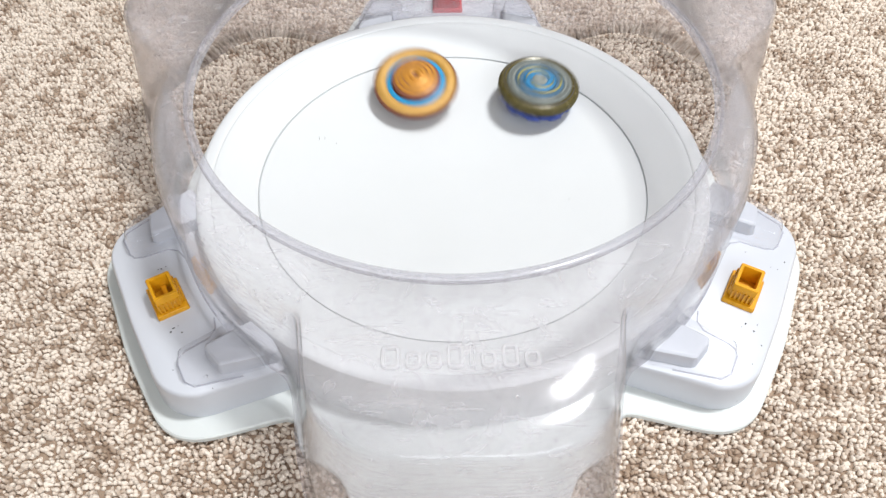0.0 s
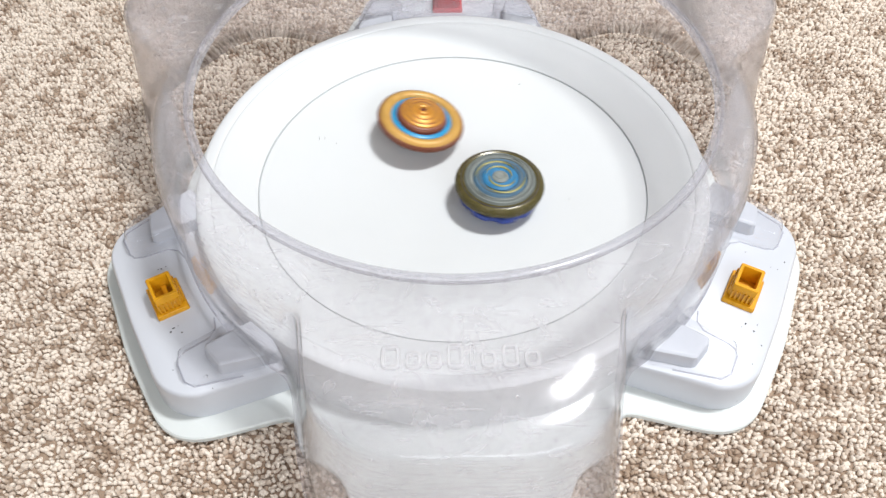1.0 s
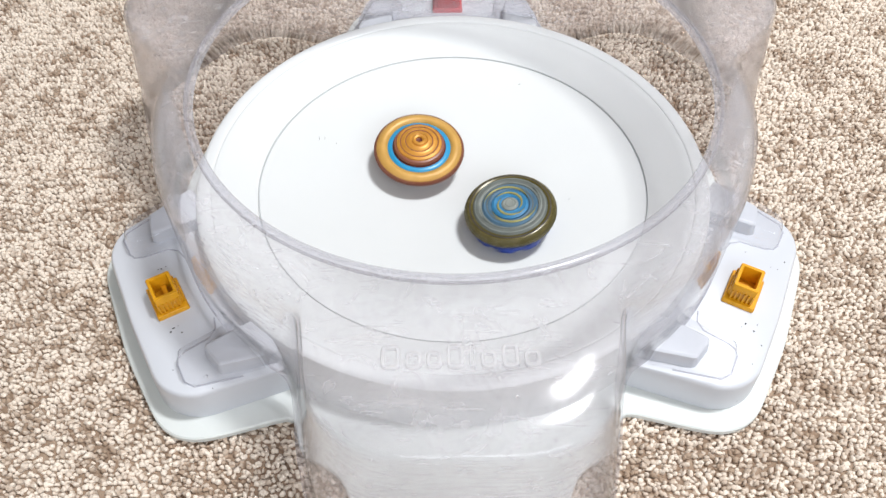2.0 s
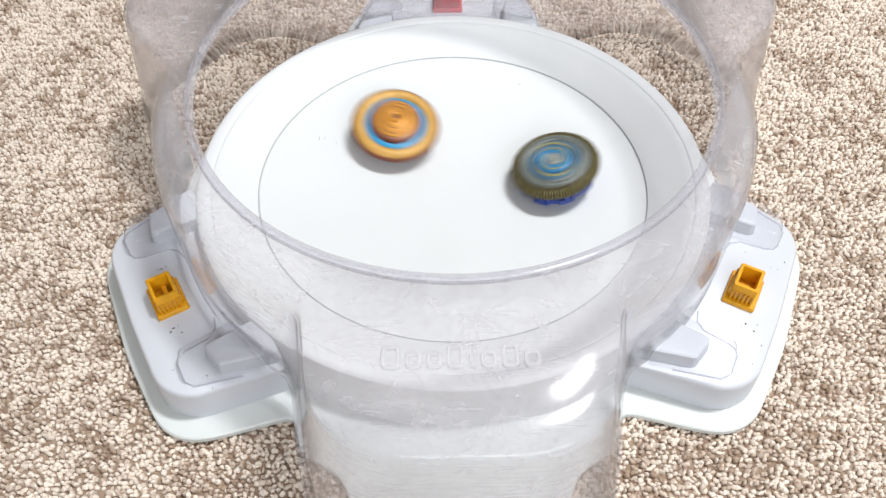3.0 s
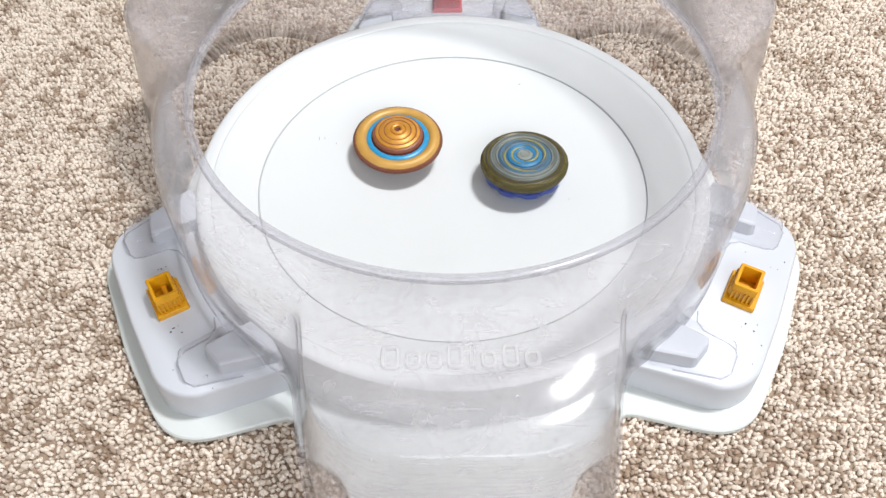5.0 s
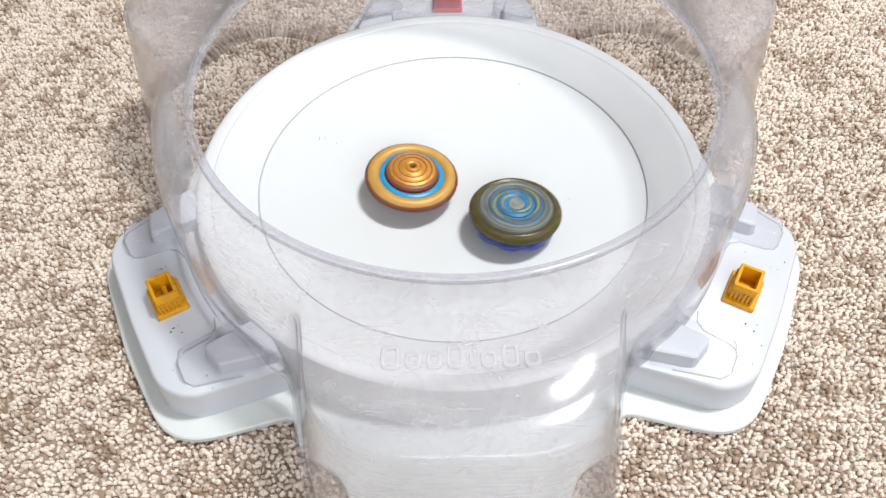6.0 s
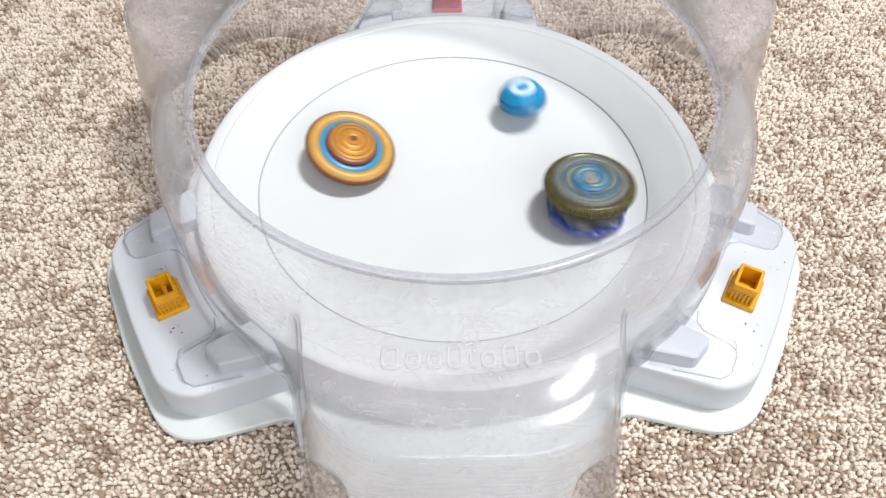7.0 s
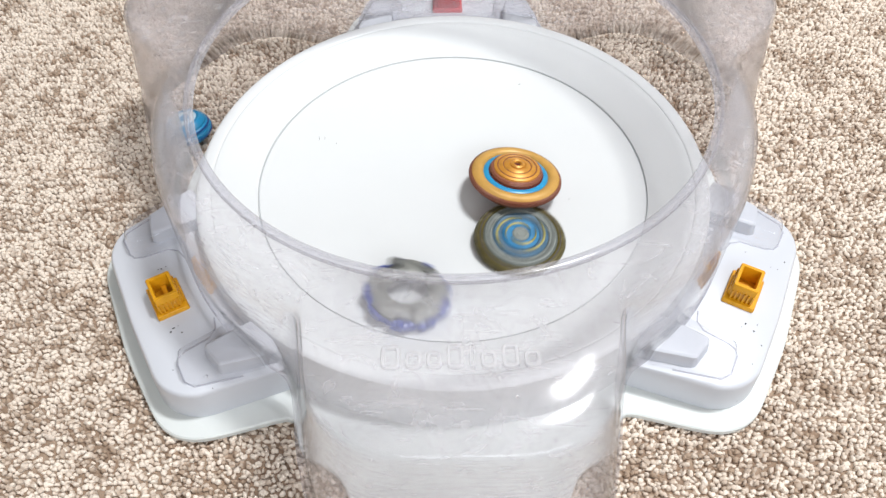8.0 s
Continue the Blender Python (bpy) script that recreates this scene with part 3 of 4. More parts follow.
ring("underside", [(0.0105, 0.0228), (0.0225, 0.0222), (0.0222, 0.0184), (0.0105, 0.0200)], DARK, olive_layer, "dark underside")


def arc(name, r0, r1, z, a0, a1, mat, thing, label):
    # a curved inlay that winds slowly outward, tapered at both ends
    bm, n, cols = bmesh.new(), 24, []
    for k in range(n + 1):
        u = k / n
        a = radians(a0 + (a1 - a0) * u)
        mid, half = r0 + (r1 - r0) * u, 0.00075 * max(math.sin(math.pi * u), 0.02) ** 0.7
        cols.append([bm.verts.new((r * math.cos(a), r * math.sin(a), h)) for r, h in
                     ((mid - half, z - 0.001), (mid - half * 0.9, z), (mid, z + 0.0003), (mid + half * 0.9, z), (mid + half, z - 0.001))])
    for p, q in zip(cols, cols[1:]):
        for k in range(4):
            bm.faces.new((p[k], q[k], q[k + 1], p[k + 1]))
        bm.faces.new((p[4], q[4], q[0], p[0]))
    bm.faces.new(cols[0])
    bm.faces.new(list(reversed(cols[-1])))
    return part(name, bm, mat, thing, label, smooth=50)


for k in range(2):
    arc("swirl", 0.0062, 0.0092, 0.0217, 180 * k, 180 * k + 190, PALE_GOLD, olive_layer, "pale gold swirl inlay")
    arc("swirl", 0.0112, 0.0150, 0.0211, 180 * k + 60, 180 * k + 210, PALE_GOLD, olive_layer, "pale gold swirl inlay")
    arc("swirl", 0.0168, 0.0182, 0.0205, 180 * k + 120, 180 * k + 260, PALE_GREY, olive_layer, "pale grey swirl inlay")

disc_piece = tagged(new("weight_disc"), "grey metal weight disc with a blue lower edge", "spinning top")
def notched_ring(inner, outer, levels, notch, count, phase=0.0, oval=0.0):
    # a ring whose rim is cut by notches and whose hole is oval; levels give (shrink, height)
    bm, n, loops = bmesh.new(), 120, []
    def at(i, base, cut):
        a = 2 * math.pi * i / n
        w = 0.5 + 0.5 * math.cos(count * a + phase)
        return base * (1 - cut * smoothstep((w - 0.55) / 0.3) + oval * (base == inner) * math.cos(2 * a)) , a
    for base, cut, shrink, z in [(outer, notch, s, z) for s, z in levels] + [(inner, 0, -s, z) for s, z in reversed(levels)]:
        row = []
        for i in range(n):
            r, a = at(i, base, cut)
            row.append(bm.verts.new(((r - shrink) * math.cos(a), (r - shrink) * math.sin(a), z + 0.0004 * math.sin(3 * a + 1))))
        loops.append(row)
    for p, q in zip(loops, loops[1:] + loops[:1]):
        for i in range(n):
            bm.faces.new((p[i], p[(i + 1) % n], q[(i + 1) % n], q[i]))
    return bm


part("disc", notched_ring(0.0098, 0.0216, [(0.0004, 0.0082), (0.0, 0.0096), (0.0, 0.0112), (0.0018, 0.0124), (0.0050, 0.0128)], 0.10, 5, 0.6, 0.14), STEEL, disc_piece, "grey metal ring with notched rim", smooth=35)
part("lower_edge", notched_ring(0.0140, 0.0238, [(0.0034, 0.0040), (0.0, 0.0060), (0.0002, 0.0088), (0.0014, 0.0096)], 0.06, 9, 0.2), EDGE_BLUE, disc_piece, "deep blue lower edge", smooth=35)
for k in range(9):
    lug = rounded([(0.0196, -0.0022, 0.0006), (0.0236, -0.0016, 0.001), (0.0236, 0.0016, 0.001), (0.0196, 0.0022, 0.0006)], 3)
    part("lug", prism(in_wing(lug, 40 * k + 20), [(0, 0.0070), (0, 0.0096 + 0.0005 * (k % 3)), (-0.0006, 0.0102 + 0.0005 * (k % 3))]), EDGE_BLUE, disc_piece)
tower = rounded([(0.0150, -0.0034, 0.0012), (0.0200, -0.0030, 0.0016), (0.0200, 0.0030, 0.0016), (0.0150, 0.0034, 0.0012)], 3)
part("tab", prism(in_wing(tower, 275), [(0, 0.0110), (0, 0.0158), (-0.0005, 0.0168), (-0.0014, 0.0172)]), DARK_STEEL, disc_piece, "raised dark grey tab")
part("tab", prism(in_wing(tower, 205), [(0, 0.0110), (0, 0.0136), (-0.0008, 0.0142)]), DARK_STEEL, disc_piece, "raised dark grey tab")

driver_piece = tagged(new("top_driver"), "bright blue plastic driver with a pale ring on top", "spinning top")
ring("body", [(0.0, 0.0), (0.0020, 0.0), (0.0045, 0.0022), (0.0110, 0.0040), (0.0142, 0.0068), (0.0148, 0.0092), (0.0148, 0.0108), (0.0142, 0.0112), (0.0144, 0.0124), (0.0134, 0.0142), (0.0128, 0.0146), (0.0128, 0.0154), (0.0110, 0.0178), (0.0098, 0.0187), (0.0, 0.0185)], DRIVER_BLUE, driver_piece, drop=0)
ring("groove_band", [(0.0140, 0.0078), (0.0149, 0.0078), (0.0150, 0.0086), (0.0140, 0.0086)], DEEP_BLUE, driver_piece, "darker blue band", drop=0)
ring("groove_band", [(0.0120, 0.0126), (0.0144, 0.0128), (0.0140, 0.0136), (0.0120, 0.0136)], DEEP_BLUE, driver_piece, "darker blue band", drop=0)
ring("top_ring", [(0.0036, 0.0176), (0.0036, 0.0190), (0.0046, 0.0197), (0.0064, 0.0196), (0.0080, 0.0189), (0.0088, 0.0176)], PALE, driver_piece, "pale ring", drop=0)


# ---- carpet loops ----
def carpet_loops():
    rng = np.random.default_rng(4)
    step_x, step_y = 0.0026, 0.0023
    xs, ys = np.arange(-0.41, 0.41, step_x), np.arange(-0.22, 0.28, step_y)
    gx, gy = np.meshgrid(xs, ys)
    gx = gx + (np.arange(len(ys)) % 2)[:, None] * step_x / 2
    gx, gy = gx.ravel(), gy.ravel()
    n = len(gx)
    gx += rng.normal(0, 0.0008, n)
    gy += rng.normal(0, 0.0006, n)
    rad = np.hypot(gx, gy)
    keep = rad > 0.150
    gx, gy = gx[keep], gy[keep]
    n = len(gx)
    sx, sy = rng.uniform(0.0011, 0.0022, n), rng.uniform(0.0009, 0.0016, n)
    # the loops stand in slightly wavy rows
    row = np.sin(2 * np.pi * (gy + 0.0012 * np.sin(gx * 160)) / 0.0075)
    top = rng.uniform(0.0036, 0.0058, n) + 0.0009 * row
    turn_a = rng.normal(0, 0.5, n)
    seg = 6
    ang = np.arange(seg) * 2 * np.pi / seg
    rings = ((0.75, 0.0), (1.0, 0.55), (0.62, 0.92))
    pts = []
    low_z = 0.0016
    for k, (rr, hh) in enumerate(rings):
        wob = rng.uniform(0.62, 1.34, (n, seg))
        px, py = wob * rr * np.cos(ang)[None] * sx[:, None], wob * rr * np.sin(ang)[None] * sy[:, None]
        ca, sa = np.cos(turn_a)[:, None], np.sin(turn_a)[:, None]
        z = low_z + (top - low_z)[:, None] * hh * (rng.uniform(0.8, 1.15, (n, seg)) if k else 1) + 0 * px
        pts.append(np.stack([gx[:, None] + px * ca - py * sa, gy[:, None] + px * sa + py * ca, z], -1))
    cap = np.stack([gx, gy, top], -1)[:, None]
    v = np.concatenate(pts + [cap], 1)
    m = v.shape[1]
    faces = []
    for k in range(len(rings) - 1):
        for i in range(seg):
            j = (i + 1) % seg
            faces.append((k * seg + i, k * seg + j, (k + 1) * seg + j))
            faces.append((k * seg + i, (k + 1) * seg + j, (k + 1) * seg + i))
    for i in range(seg):
        faces.append(((len(rings) - 1) * seg + i, (len(rings) - 1) * seg + (i + 1) % seg, m - 1))
    f = (np.array(faces)[None] + (np.arange(n) * m)[:, None, None]).reshape(-1, 3)
    me = bpy.data.meshes.new("carpet_pile")
    me.vertices.add(n * m)
    me.vertices.foreach_set("co", v.reshape(-1).astype(np.float32))
    me.loops.add(len(f) * 3)
    me.loops.foreach_set("vertex_index", f.reshape(-1).astype(np.int32))
    me.polygons.add(len(f))
    me.polygons.foreach_set("loop_start", (np.arange(len(f)) * 3).astype(np.int32))
    me.polygons.foreach_set("use_smooth", np.ones(len(f), dtype=bool))
    me.update(calc_edges=True)
    me.validate()
    me.materials.append(CARPET)
    return new("carpet_pile", me)


tagged(carpet_loops(), "beige and brown looped pile of the carpet", "carpet", kind="stuff")


# ---- movement ----
def turn(t, x, y, z, rx, ry):
    # place of the tip, lean, and a steady fast spin
    return t, pose(x, y, z, rx, ry, 0) @ pose(0, 0, 0, 0, 0, t * 700)


def motions():
    walk(orange_top, [
        turn(0.0, -0.0226, 0.0820, 0.0238, 15.0, 0.0), turn(0.1, -0.0079, 0.0440, 0.0196, 13.5, 0.0),
        turn(0.2, -0.0164, 0.0006, 0.0182, 12.0, 0.0), turn(0.3, -0.0363, -0.0387, 0.0203, 12.5, 0.0),
        turn(0.4, -0.0553, -0.0544, 0.0229, 13.0, 0.0), turn(0.5, -0.0715, -0.0567, 0.0247, 14.0, 0.0),
        turn(0.6, -0.0767, -0.0421, 0.0242, 10.0, 1.0), turn(0.7, -0.0738, -0.0147, 0.0226, 6.0, 2.0),
        turn(0.8, -0.0644, 0.0142, 0.0215, 3.0, 4.5), turn(0.9, -0.0470, 0.0401, 0.0210, -0.0, 10.0),
        turn(1.0, -0.0224, 0.0455, 0.0200, -0.0, 12.0), turn(1.1, -0.0081, 0.0417, 0.0194, 1.3, 9.0),
        turn(1.2, -0.0374, 0.0571, 0.0218, 2.7, 4.0), turn(1.3, -0.0416, 0.0574, 0.0221, 4.0, 2.0),
        turn(1.4, -0.0282, 0.0439, 0.0202, 4.5, 1.5), turn(1.5, -0.0313, 0.0409, 0.0201, 5.0, 1.0),
        turn(1.6, -0.0327, 0.0426, 0.0203, 4.5, 2.0), turn(1.7, -0.0255, 0.0379, 0.0197, 4.0, 3.0),
        turn(1.8, -0.0229, 0.0326, 0.0193, 5.2, 2.7), turn(1.9, -0.0214, 0.0271, 0.0190, 6.4, 2.5),
        turn(2.0, -0.0208, 0.0222, 0.0187, 7.5, 2.2), turn(2.1, -0.0212, 0.0172, 0.0186, 8.7, 1.9),
        turn(2.2, -0.0225, 0.0129, 0.0185, 9.9, 1.6), turn(2.3, -0.0236, 0.0113, 0.0186, 11.1, 1.4),
        turn(2.4, -0.0202, 0.0132, 0.0185, 12.3, 1.1), turn(2.5, -0.0194, 0.0197, 0.0186, 13.5, 0.8),
        turn(2.6, -0.0430, 0.0369, 0.0206, 14.6, 0.5), turn(2.7, -0.0955, 0.0626, 0.0285, 15.8, 0.3),
        turn(2.8, -0.1139, 0.0623, 0.0350, 17.0, 0.0), turn(2.9, -0.0828, 0.0563, 0.0261, 14.0, 3.0),
        turn(3.0, -0.0366, 0.0439, 0.0206, 12.0, 5.0), turn(3.1, -0.0106, 0.0283, 0.0187, 4.0, 7.0),
        turn(3.2, -0.0143, 0.0189, 0.0185, 3.0, 6.2), turn(3.3, -0.0169, 0.0011, 0.0182, 2.0, 7.0),
        turn(3.4, -0.0166, -0.0108, 0.0183, 1.0, 9.0), turn(3.5, -0.0200, -0.0169, 0.0185, -0.0, 11.0),
        turn(3.6, -0.0327, -0.0182, 0.0190, 0.2, 10.0), turn(3.7, -0.0375, -0.0194, 0.0194, 0.4, 8.0),
        turn(3.8, -0.0355, -0.0159, 0.0192, 0.6, 6.0), turn(3.9, -0.0321, -0.0123, 0.0189, 0.8, 5.0),
        turn(4.0, -0.0308, -0.0083, 0.0188, 1.0, 4.0), turn(4.1, -0.0441, 0.0047, 0.0196, 1.8, 3.6),
        turn(4.2, -0.0443, 0.0166, 0.0198, 2.6, 3.2), turn(4.3, -0.0266, 0.0156, 0.0188, 3.4, 2.8),
        turn(4.4, -0.0234, 0.0205, 0.0188, 4.2, 2.4), turn(4.5, -0.0208, 0.0242, 0.0188, 5.0, 2.0),
        turn(4.6, -0.0244, 0.0290, 0.0192, 5.0, 1.0), turn(4.7, -0.0291, 0.0347, 0.0197, 5.0, 0.0),
        turn(4.8, -0.0316, 0.0341, 0.0197, 4.5, 0.5), turn(4.9, -0.0335, 0.0322, 0.0197, 4.1, 1.1),
        turn(5.0, -0.0340, 0.0292, 0.0196, 3.6, 1.6), turn(5.1, -0.0327, 0.0250, 0.0194, 3.2, 2.2),
        turn(5.2, -0.0304, 0.0199, 0.0191, 2.7, 2.7), turn(5.3, -0.0278, 0.0147, 0.0188, 2.3, 3.3),
        turn(5.4, -0.0256, 0.0100, 0.0186, 1.8, 3.8), turn(5.5, -0.0237, 0.0060, 0.0185, 1.4, 4.4),
        turn(5.6, -0.0218, 0.0023, 0.0184, 0.9, 4.9), turn(5.7, -0.0202, -0.0012, 0.0183, 0.5, 5.5),
        turn(5.8, -0.0192, -0.0044, 0.0183, -0.0, 6.0), turn(5.9, -0.0216, -0.0056, 0.0184, -0.0, 6.0),
        turn(6.0, -0.0262, -0.0034, 0.0186, -0.0, 6.0), turn(6.1, -0.0309, -0.0007, 0.0188, 1.3, 5.0),
        turn(6.2, -0.0264, 0.0024, 0.0186, 2.7, 4.0), turn(6.3, -0.0608, 0.0058, 0.0210, 4.0, 3.0),
        turn(6.4, -0.0890, 0.0180, 0.0247, 5.5, 3.0), turn(6.5, -0.0801, 0.0270, 0.0238, 7.0, 3.0),
        turn(6.6, -0.0558, 0.0358, 0.0215, 7.2, 4.7), turn(6.7, -0.0480, 0.0328, 0.0207, 7.5, 6.5),
        turn(6.8, -0.0752, 0.0230, 0.0230, 7.7, 8.2), turn(6.9, -0.0759, 0.0217, 0.0230, 8.0, 10.0),
        turn(7.0, -0.0668, 0.0218, 0.0220, 8.0, 17.0), turn(7.1, -0.0539, 0.0165, 0.0206, 7.0, 17.5),
        turn(7.2, -0.0607, 0.0096, 0.0210, 6.0, 18.0), turn(7.3, -0.0596, 0.0036, 0.0209, 2.7, 17.3),
        turn(7.4, -0.0445, -0.0007, 0.0196, -0.7, 16.7), turn(7.5, -0.0320, 0.0150, 0.0190, -4.0, 16.0),
        turn(7.6, -0.0079, 0.0105, 0.0181, -4.7, 12.0), turn(7.7, 0.0085, 0.0036, 0.0181, -5.3, 8.0),
        turn(7.8, 0.0233, -0.0049, 0.0185, -6.0, 5.0), turn(7.9, 0.0314, -0.0073, 0.0189, -7.0, 5.5),
        turn(8.0, 0.0361, -0.0064, 0.0191, -8.0, 6.0),
    ])
    # layer, disc and driver spin as one top until they burst apart
    joined = [
        turn(0.0, 0.0570, 0.0720, 0.0248, 3.0, 4.0), turn(0.1, 0.0499, 0.0530, 0.0223, 4.5, 2.0),
        turn(0.2, 0.0535, 0.0366, 0.0214, 6.0, 0.0), turn(0.3, 0.0524, 0.0246, 0.0207, 5.2, 0.2),
        turn(0.4, 0.0389, 0.0127, 0.0194, 4.5, 0.5), turn(0.5, 0.0233, 0.0053, 0.0185, 3.8, 0.8),
        turn(0.6, 0.0094, 0.0034, 0.0181, 3.0, 1.0), turn(0.7, 0.0026, -0.0001, 0.0180, 2.3, 1.2),
        turn(0.8, 0.0049, -0.0028, 0.0180, 1.5, 1.5), turn(0.9, 0.0145, -0.0057, 0.0182, 0.8, 1.8),
        turn(1.0, 0.0274, -0.0101, 0.0187, -0.0, 2.0), turn(1.1, 0.0541, -0.0208, 0.0207, 1.0, 4.0),
        turn(1.2, 0.1140, -0.0462, 0.0319, 2.0, 6.0), turn(1.3, 0.0859, -0.0389, 0.0249, 1.0, -10.0),
        turn(1.4, 0.0445, -0.0161, 0.0197, -0.0, -18.0), turn(1.5, 0.0171, -0.0104, 0.0183, -0.0, -19.0),
        turn(1.6, 0.0173, -0.0203, 0.0185, -0.0, -17.0), turn(1.7, 0.0193, -0.0349, 0.0192, -0.0, -13.0),
        turn(1.8, 0.0242, -0.0362, 0.0195, 0.4, -10.0), turn(1.9, 0.0299, -0.0352, 0.0197, 0.7, -8.0),
        turn(2.0, 0.0345, -0.0322, 0.0198, 1.1, -6.5), turn(2.1, 0.0374, -0.0268, 0.0197, 1.5, -5.7),
        turn(2.2, 0.0391, -0.0194, 0.0195, 1.8, -4.9), turn(2.3, 0.0397, -0.0122, 0.0194, 2.2, -4.1),
        turn(2.4, 0.0341, -0.0056, 0.0190, 2.5, -3.3), turn(2.5, 0.0301, 0.0002, 0.0187, 2.9, -2.5),
        turn(2.6, 0.0539, 0.0020, 0.0203, 3.3, -1.6), turn(2.7, 0.1057, -0.0048, 0.0270, 3.6, -0.8),
        turn(2.8, 0.1169, -0.0093, 0.0292, 4.0, 0.0), turn(2.9, 0.0973, -0.0093, 0.0257, 2.0, -7.0),
        turn(3.0, 0.0658, 0.0020, 0.0215, -0.0, -14.0), turn(3.1, 0.0472, -0.0036, 0.0198, -1.5, -14.0),
        turn(3.2, 0.0557, -0.0208, 0.0207, -3.0, -15.0), turn(3.3, 0.0547, -0.0369, 0.0213, -4.7, -17.0),
        turn(3.4, 0.0481, -0.0391, 0.0209, -6.3, -19.0), turn(3.5, 0.0416, -0.0430, 0.0207, -8.0, -19.0),
        turn(3.6, 0.0475, -0.0441, 0.0212, -7.8, -16.0), turn(3.7, 0.0439, -0.0449, 0.0211, -7.6, -12.0),
        turn(3.8, 0.0327, -0.0441, 0.0204, -7.4, -8.0), turn(3.9, 0.0197, -0.0433, 0.0198, -7.2, -6.0),
        turn(4.0, 0.0173, -0.0429, 0.0197, -7.0, -4.0), turn(4.1, 0.0304, -0.0437, 0.0203, -6.4, -3.6),
        turn(4.2, 0.0388, -0.0331, 0.0201, -5.8, -3.2), turn(4.3, 0.0374, -0.0183, 0.0194, -5.2, -2.8),
        turn(4.4, 0.0452, -0.0085, 0.0197, -4.6, -2.4), turn(4.5, 0.0463, 0.0016, 0.0197, -4.0, -2.0),
        turn(4.6, 0.0421, 0.0106, 0.0195, -3.5, -1.0), turn(4.7, 0.0410, 0.0134, 0.0195, -3.0, 0.0),
        turn(4.8, 0.0422, 0.0119, 0.0195, -3.2, -0.4), turn(4.9, 0.0436, 0.0096, 0.0196, -3.4, -0.7),
        turn(5.0, 0.0442, 0.0058, 0.0196, -3.5, -1.1), turn(5.1, 0.0438, 0.0002, 0.0195, -3.7, -1.5),
        turn(5.2, 0.0429, -0.0064, 0.0195, -3.9, -1.8), turn(5.3, 0.0417, -0.0132, 0.0195, -4.1, -2.2),
        turn(5.4, 0.0403, -0.0193, 0.0196, -4.3, -2.5), turn(5.5, 0.0387, -0.0246, 0.0197, -4.5, -2.9),
        turn(5.6, 0.0366, -0.0296, 0.0198, -4.6, -2.6), turn(5.7, 0.0344, -0.0341, 0.0199, -4.8, -2.0),
        turn(5.8, 0.0323, -0.0379, 0.0200, -5.0, -1.0), turn(5.9, 0.0311, -0.0368, 0.0200, -5.0, 1.0),
        turn(6.0, 0.0350, -0.0347, 0.0201, -5.0, 2.0), turn(6.1, 0.0439, -0.0261, 0.0202, -3.5, 0.0),
        turn(6.2, 0.0369, -0.0103, 0.0192, -2.0, -2.0), turn(6.3, 0.0774, 0.0022, 0.0228, 0.3, -4.3),
        turn(6.4, 0.1156, 0.0230, 0.0292, 2.7, -7.0), turn(6.5, 0.0911, 0.0341, 0.0254, 5.0, -10.0),
        turn(6.6, 0.0491, 0.0365, 0.0209, 4.0, -9.0), turn(6.7, 0.0308, 0.0340, 0.0197, 3.0, -8.0),
        turn(6.8, 0.0661, 0.0326, 0.0223, 2.0, -7.0),
    ]
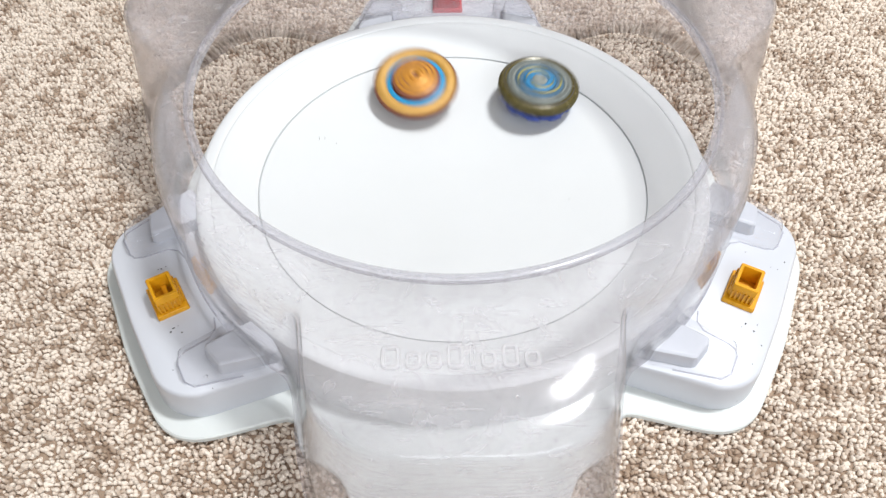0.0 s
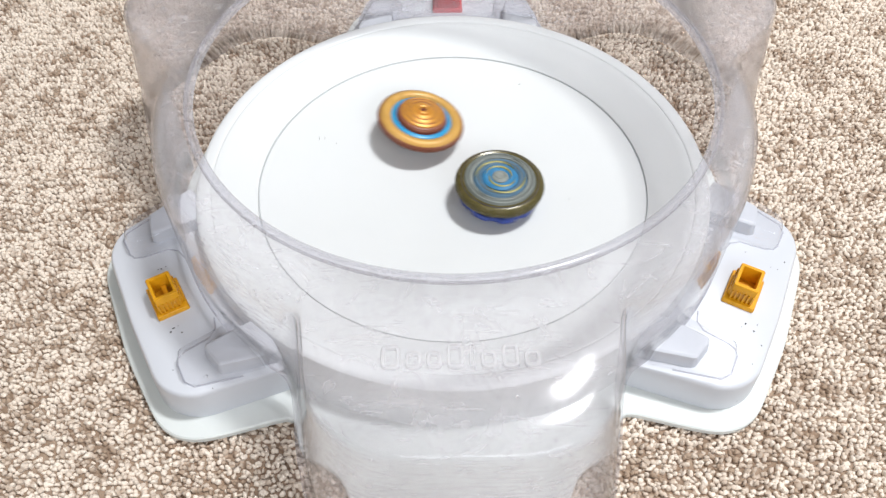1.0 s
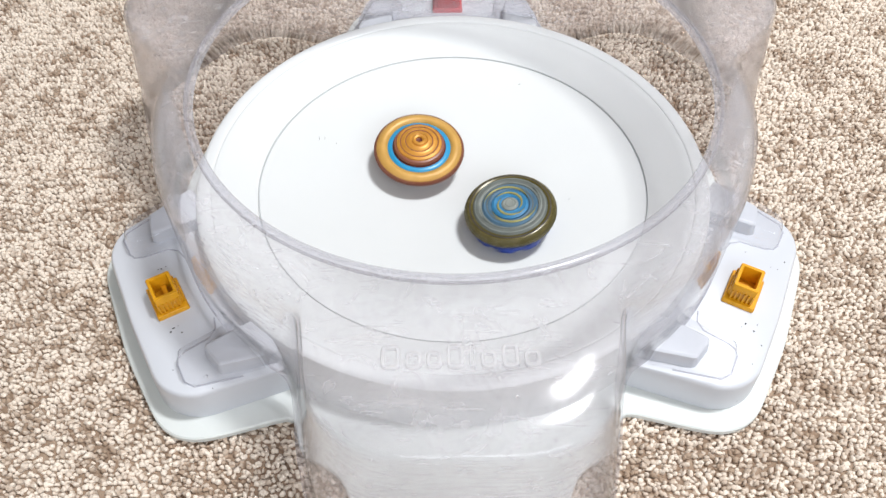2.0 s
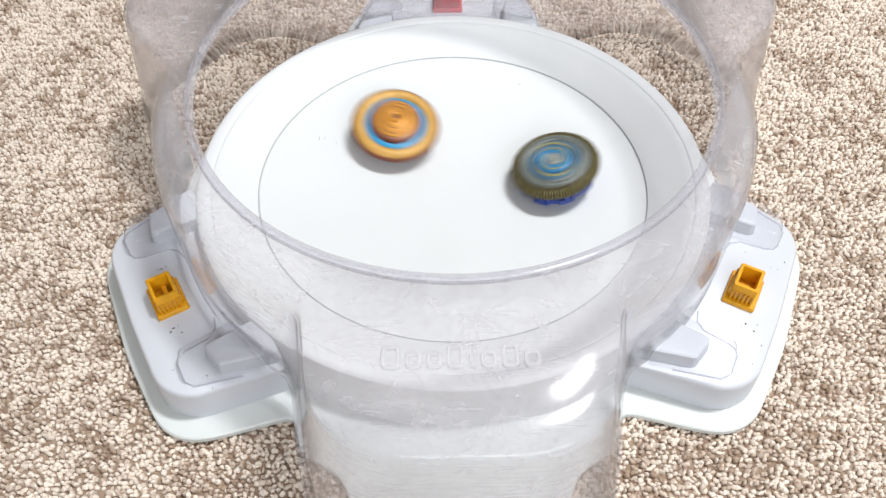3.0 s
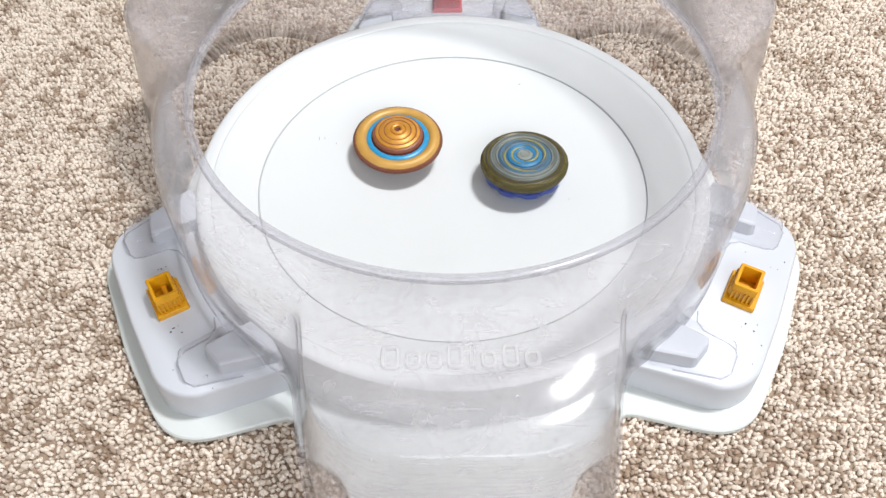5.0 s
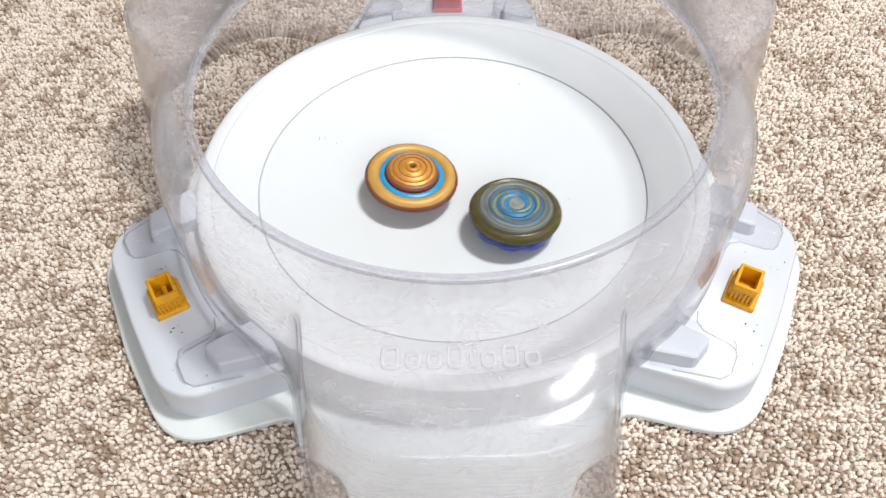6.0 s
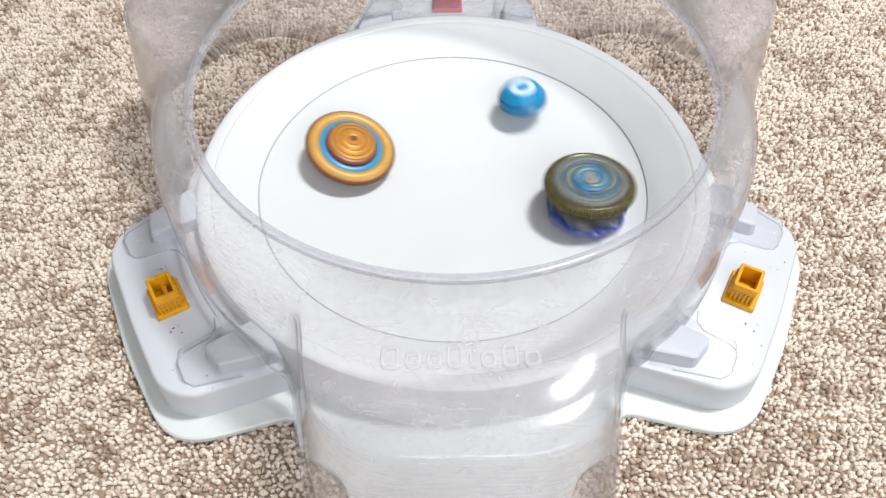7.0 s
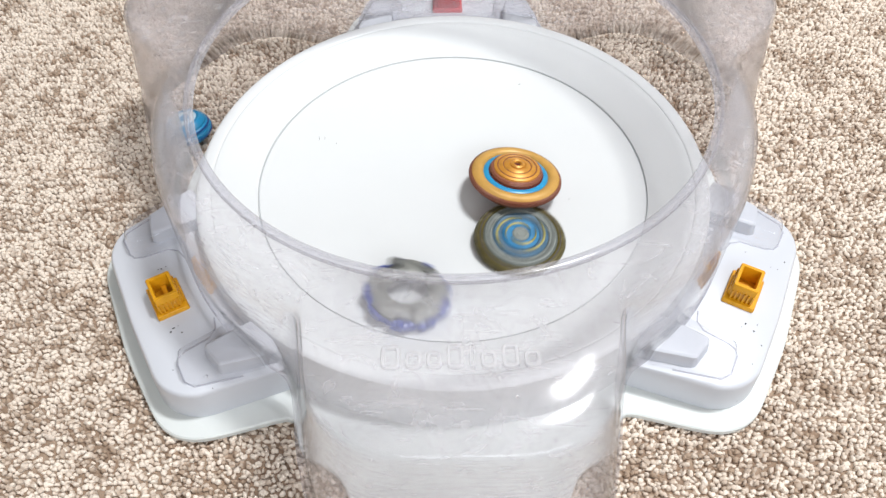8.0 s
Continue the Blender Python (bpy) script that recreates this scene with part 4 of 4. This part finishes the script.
    walk(olive_layer, joined + [
        turn(6.9, 0.0846, 0.0196, 0.0241, -1.0, -3.0), turn(7.0, 0.0789, -0.0229, 0.0284, -4.0, 0.0),
        turn(7.1, 0.0062, -0.0086, 0.0241, -0.0, -2.0), turn(7.2, 0.0352, 0.0165, 0.0212, 4.0, -4.0),
        turn(7.3, 0.0641, 0.0362, 0.0214, 5.0, -8.0), turn(7.4, 0.0763, 0.0354, 0.0197, 6.0, -12.0),
        turn(7.5, 0.0572, 0.0132, 0.0148, 7.0, -7.0), turn(7.6, 0.0306, -0.0074, 0.0109, 8.0, -2.0),
        turn(7.7, 0.0303, -0.0412, 0.0084, 4.0, -1.0), turn(7.8, 0.0266, -0.0481, 0.0086, -0.0, 0.0),
        turn(7.9, 0.0307, -0.0546, 0.0093, 1.5, 1.0), turn(8.0, 0.0374, -0.0447, 0.0088, 3.0, 2.0),
    ])
    walk(driver_piece, joined + [
        turn(6.9, 0.0615, 0.0311, 0.0243, -0.0, -10.0), turn(7.0, 0.0476, 0.0624, 0.0271, -4.0, -4.0),
        turn(7.1, 0.0197, 0.0802, 0.0340, 2.0, -1.0), turn(7.2, -0.0047, 0.0902, 0.0372, 8.0, 2.0),
        turn(7.3, -0.0314, 0.0909, 0.0352, 7.0, -2.0), turn(7.4, -0.0523, 0.0815, 0.0232, 6.0, -6.0),
        turn(7.5, -0.0600, 0.0389, 0.0251, 5.0, -3.0), turn(7.6, -0.1109, 0.0461, 0.0391, 4.0, 0.0),
        turn(7.7, -0.1303, 0.0328, 0.0471, -3.0, -5.0), turn(7.8, -0.1396, 0.0248, 0.0456, -10.0, -10.0),
        turn(7.9, -0.1622, 0.0368, 0.0215, -8.0, -9.0), turn(8.0, -0.1751, 0.0605, 0.0053, -6.0, -8.0),
    ])
    walk(disc_piece, joined + [
        turn(6.9, 0.0846, 0.0196, 0.0241, -1.0, -3.0), turn(7.0, 0.0779, -0.0269, 0.0234, -4.0, 0.0),
        turn(7.1, 0.0736, -0.0708, 0.0346, -8.0, 0.0), turn(7.2, 0.0413, -0.0843, 0.0258, 12.0, 8.0),
        turn(7.3, 0.0103, -0.0770, 0.0235, 4.0, 0.0), turn(7.4, -0.0200, -0.0501, 0.0176, 4.0, 6.0),
        turn(7.5, -0.0098, -0.0928, 0.0266, -9.0, 0.0), turn(7.6, 0.0071, -0.1271, 0.0375, -4.0, 0.0),
        turn(7.7, 0.0173, -0.1242, 0.0376, -4.0, 6.0), turn(7.8, 0.0209, -0.1135, 0.0326, -8.0, -4.0),
        turn(7.9, 0.0006, -0.1031, 0.0277, 6.0, -8.0), turn(8.0, -0.0270, -0.0887, 0.0241, -4.0, 8.0),
    ])


motions()
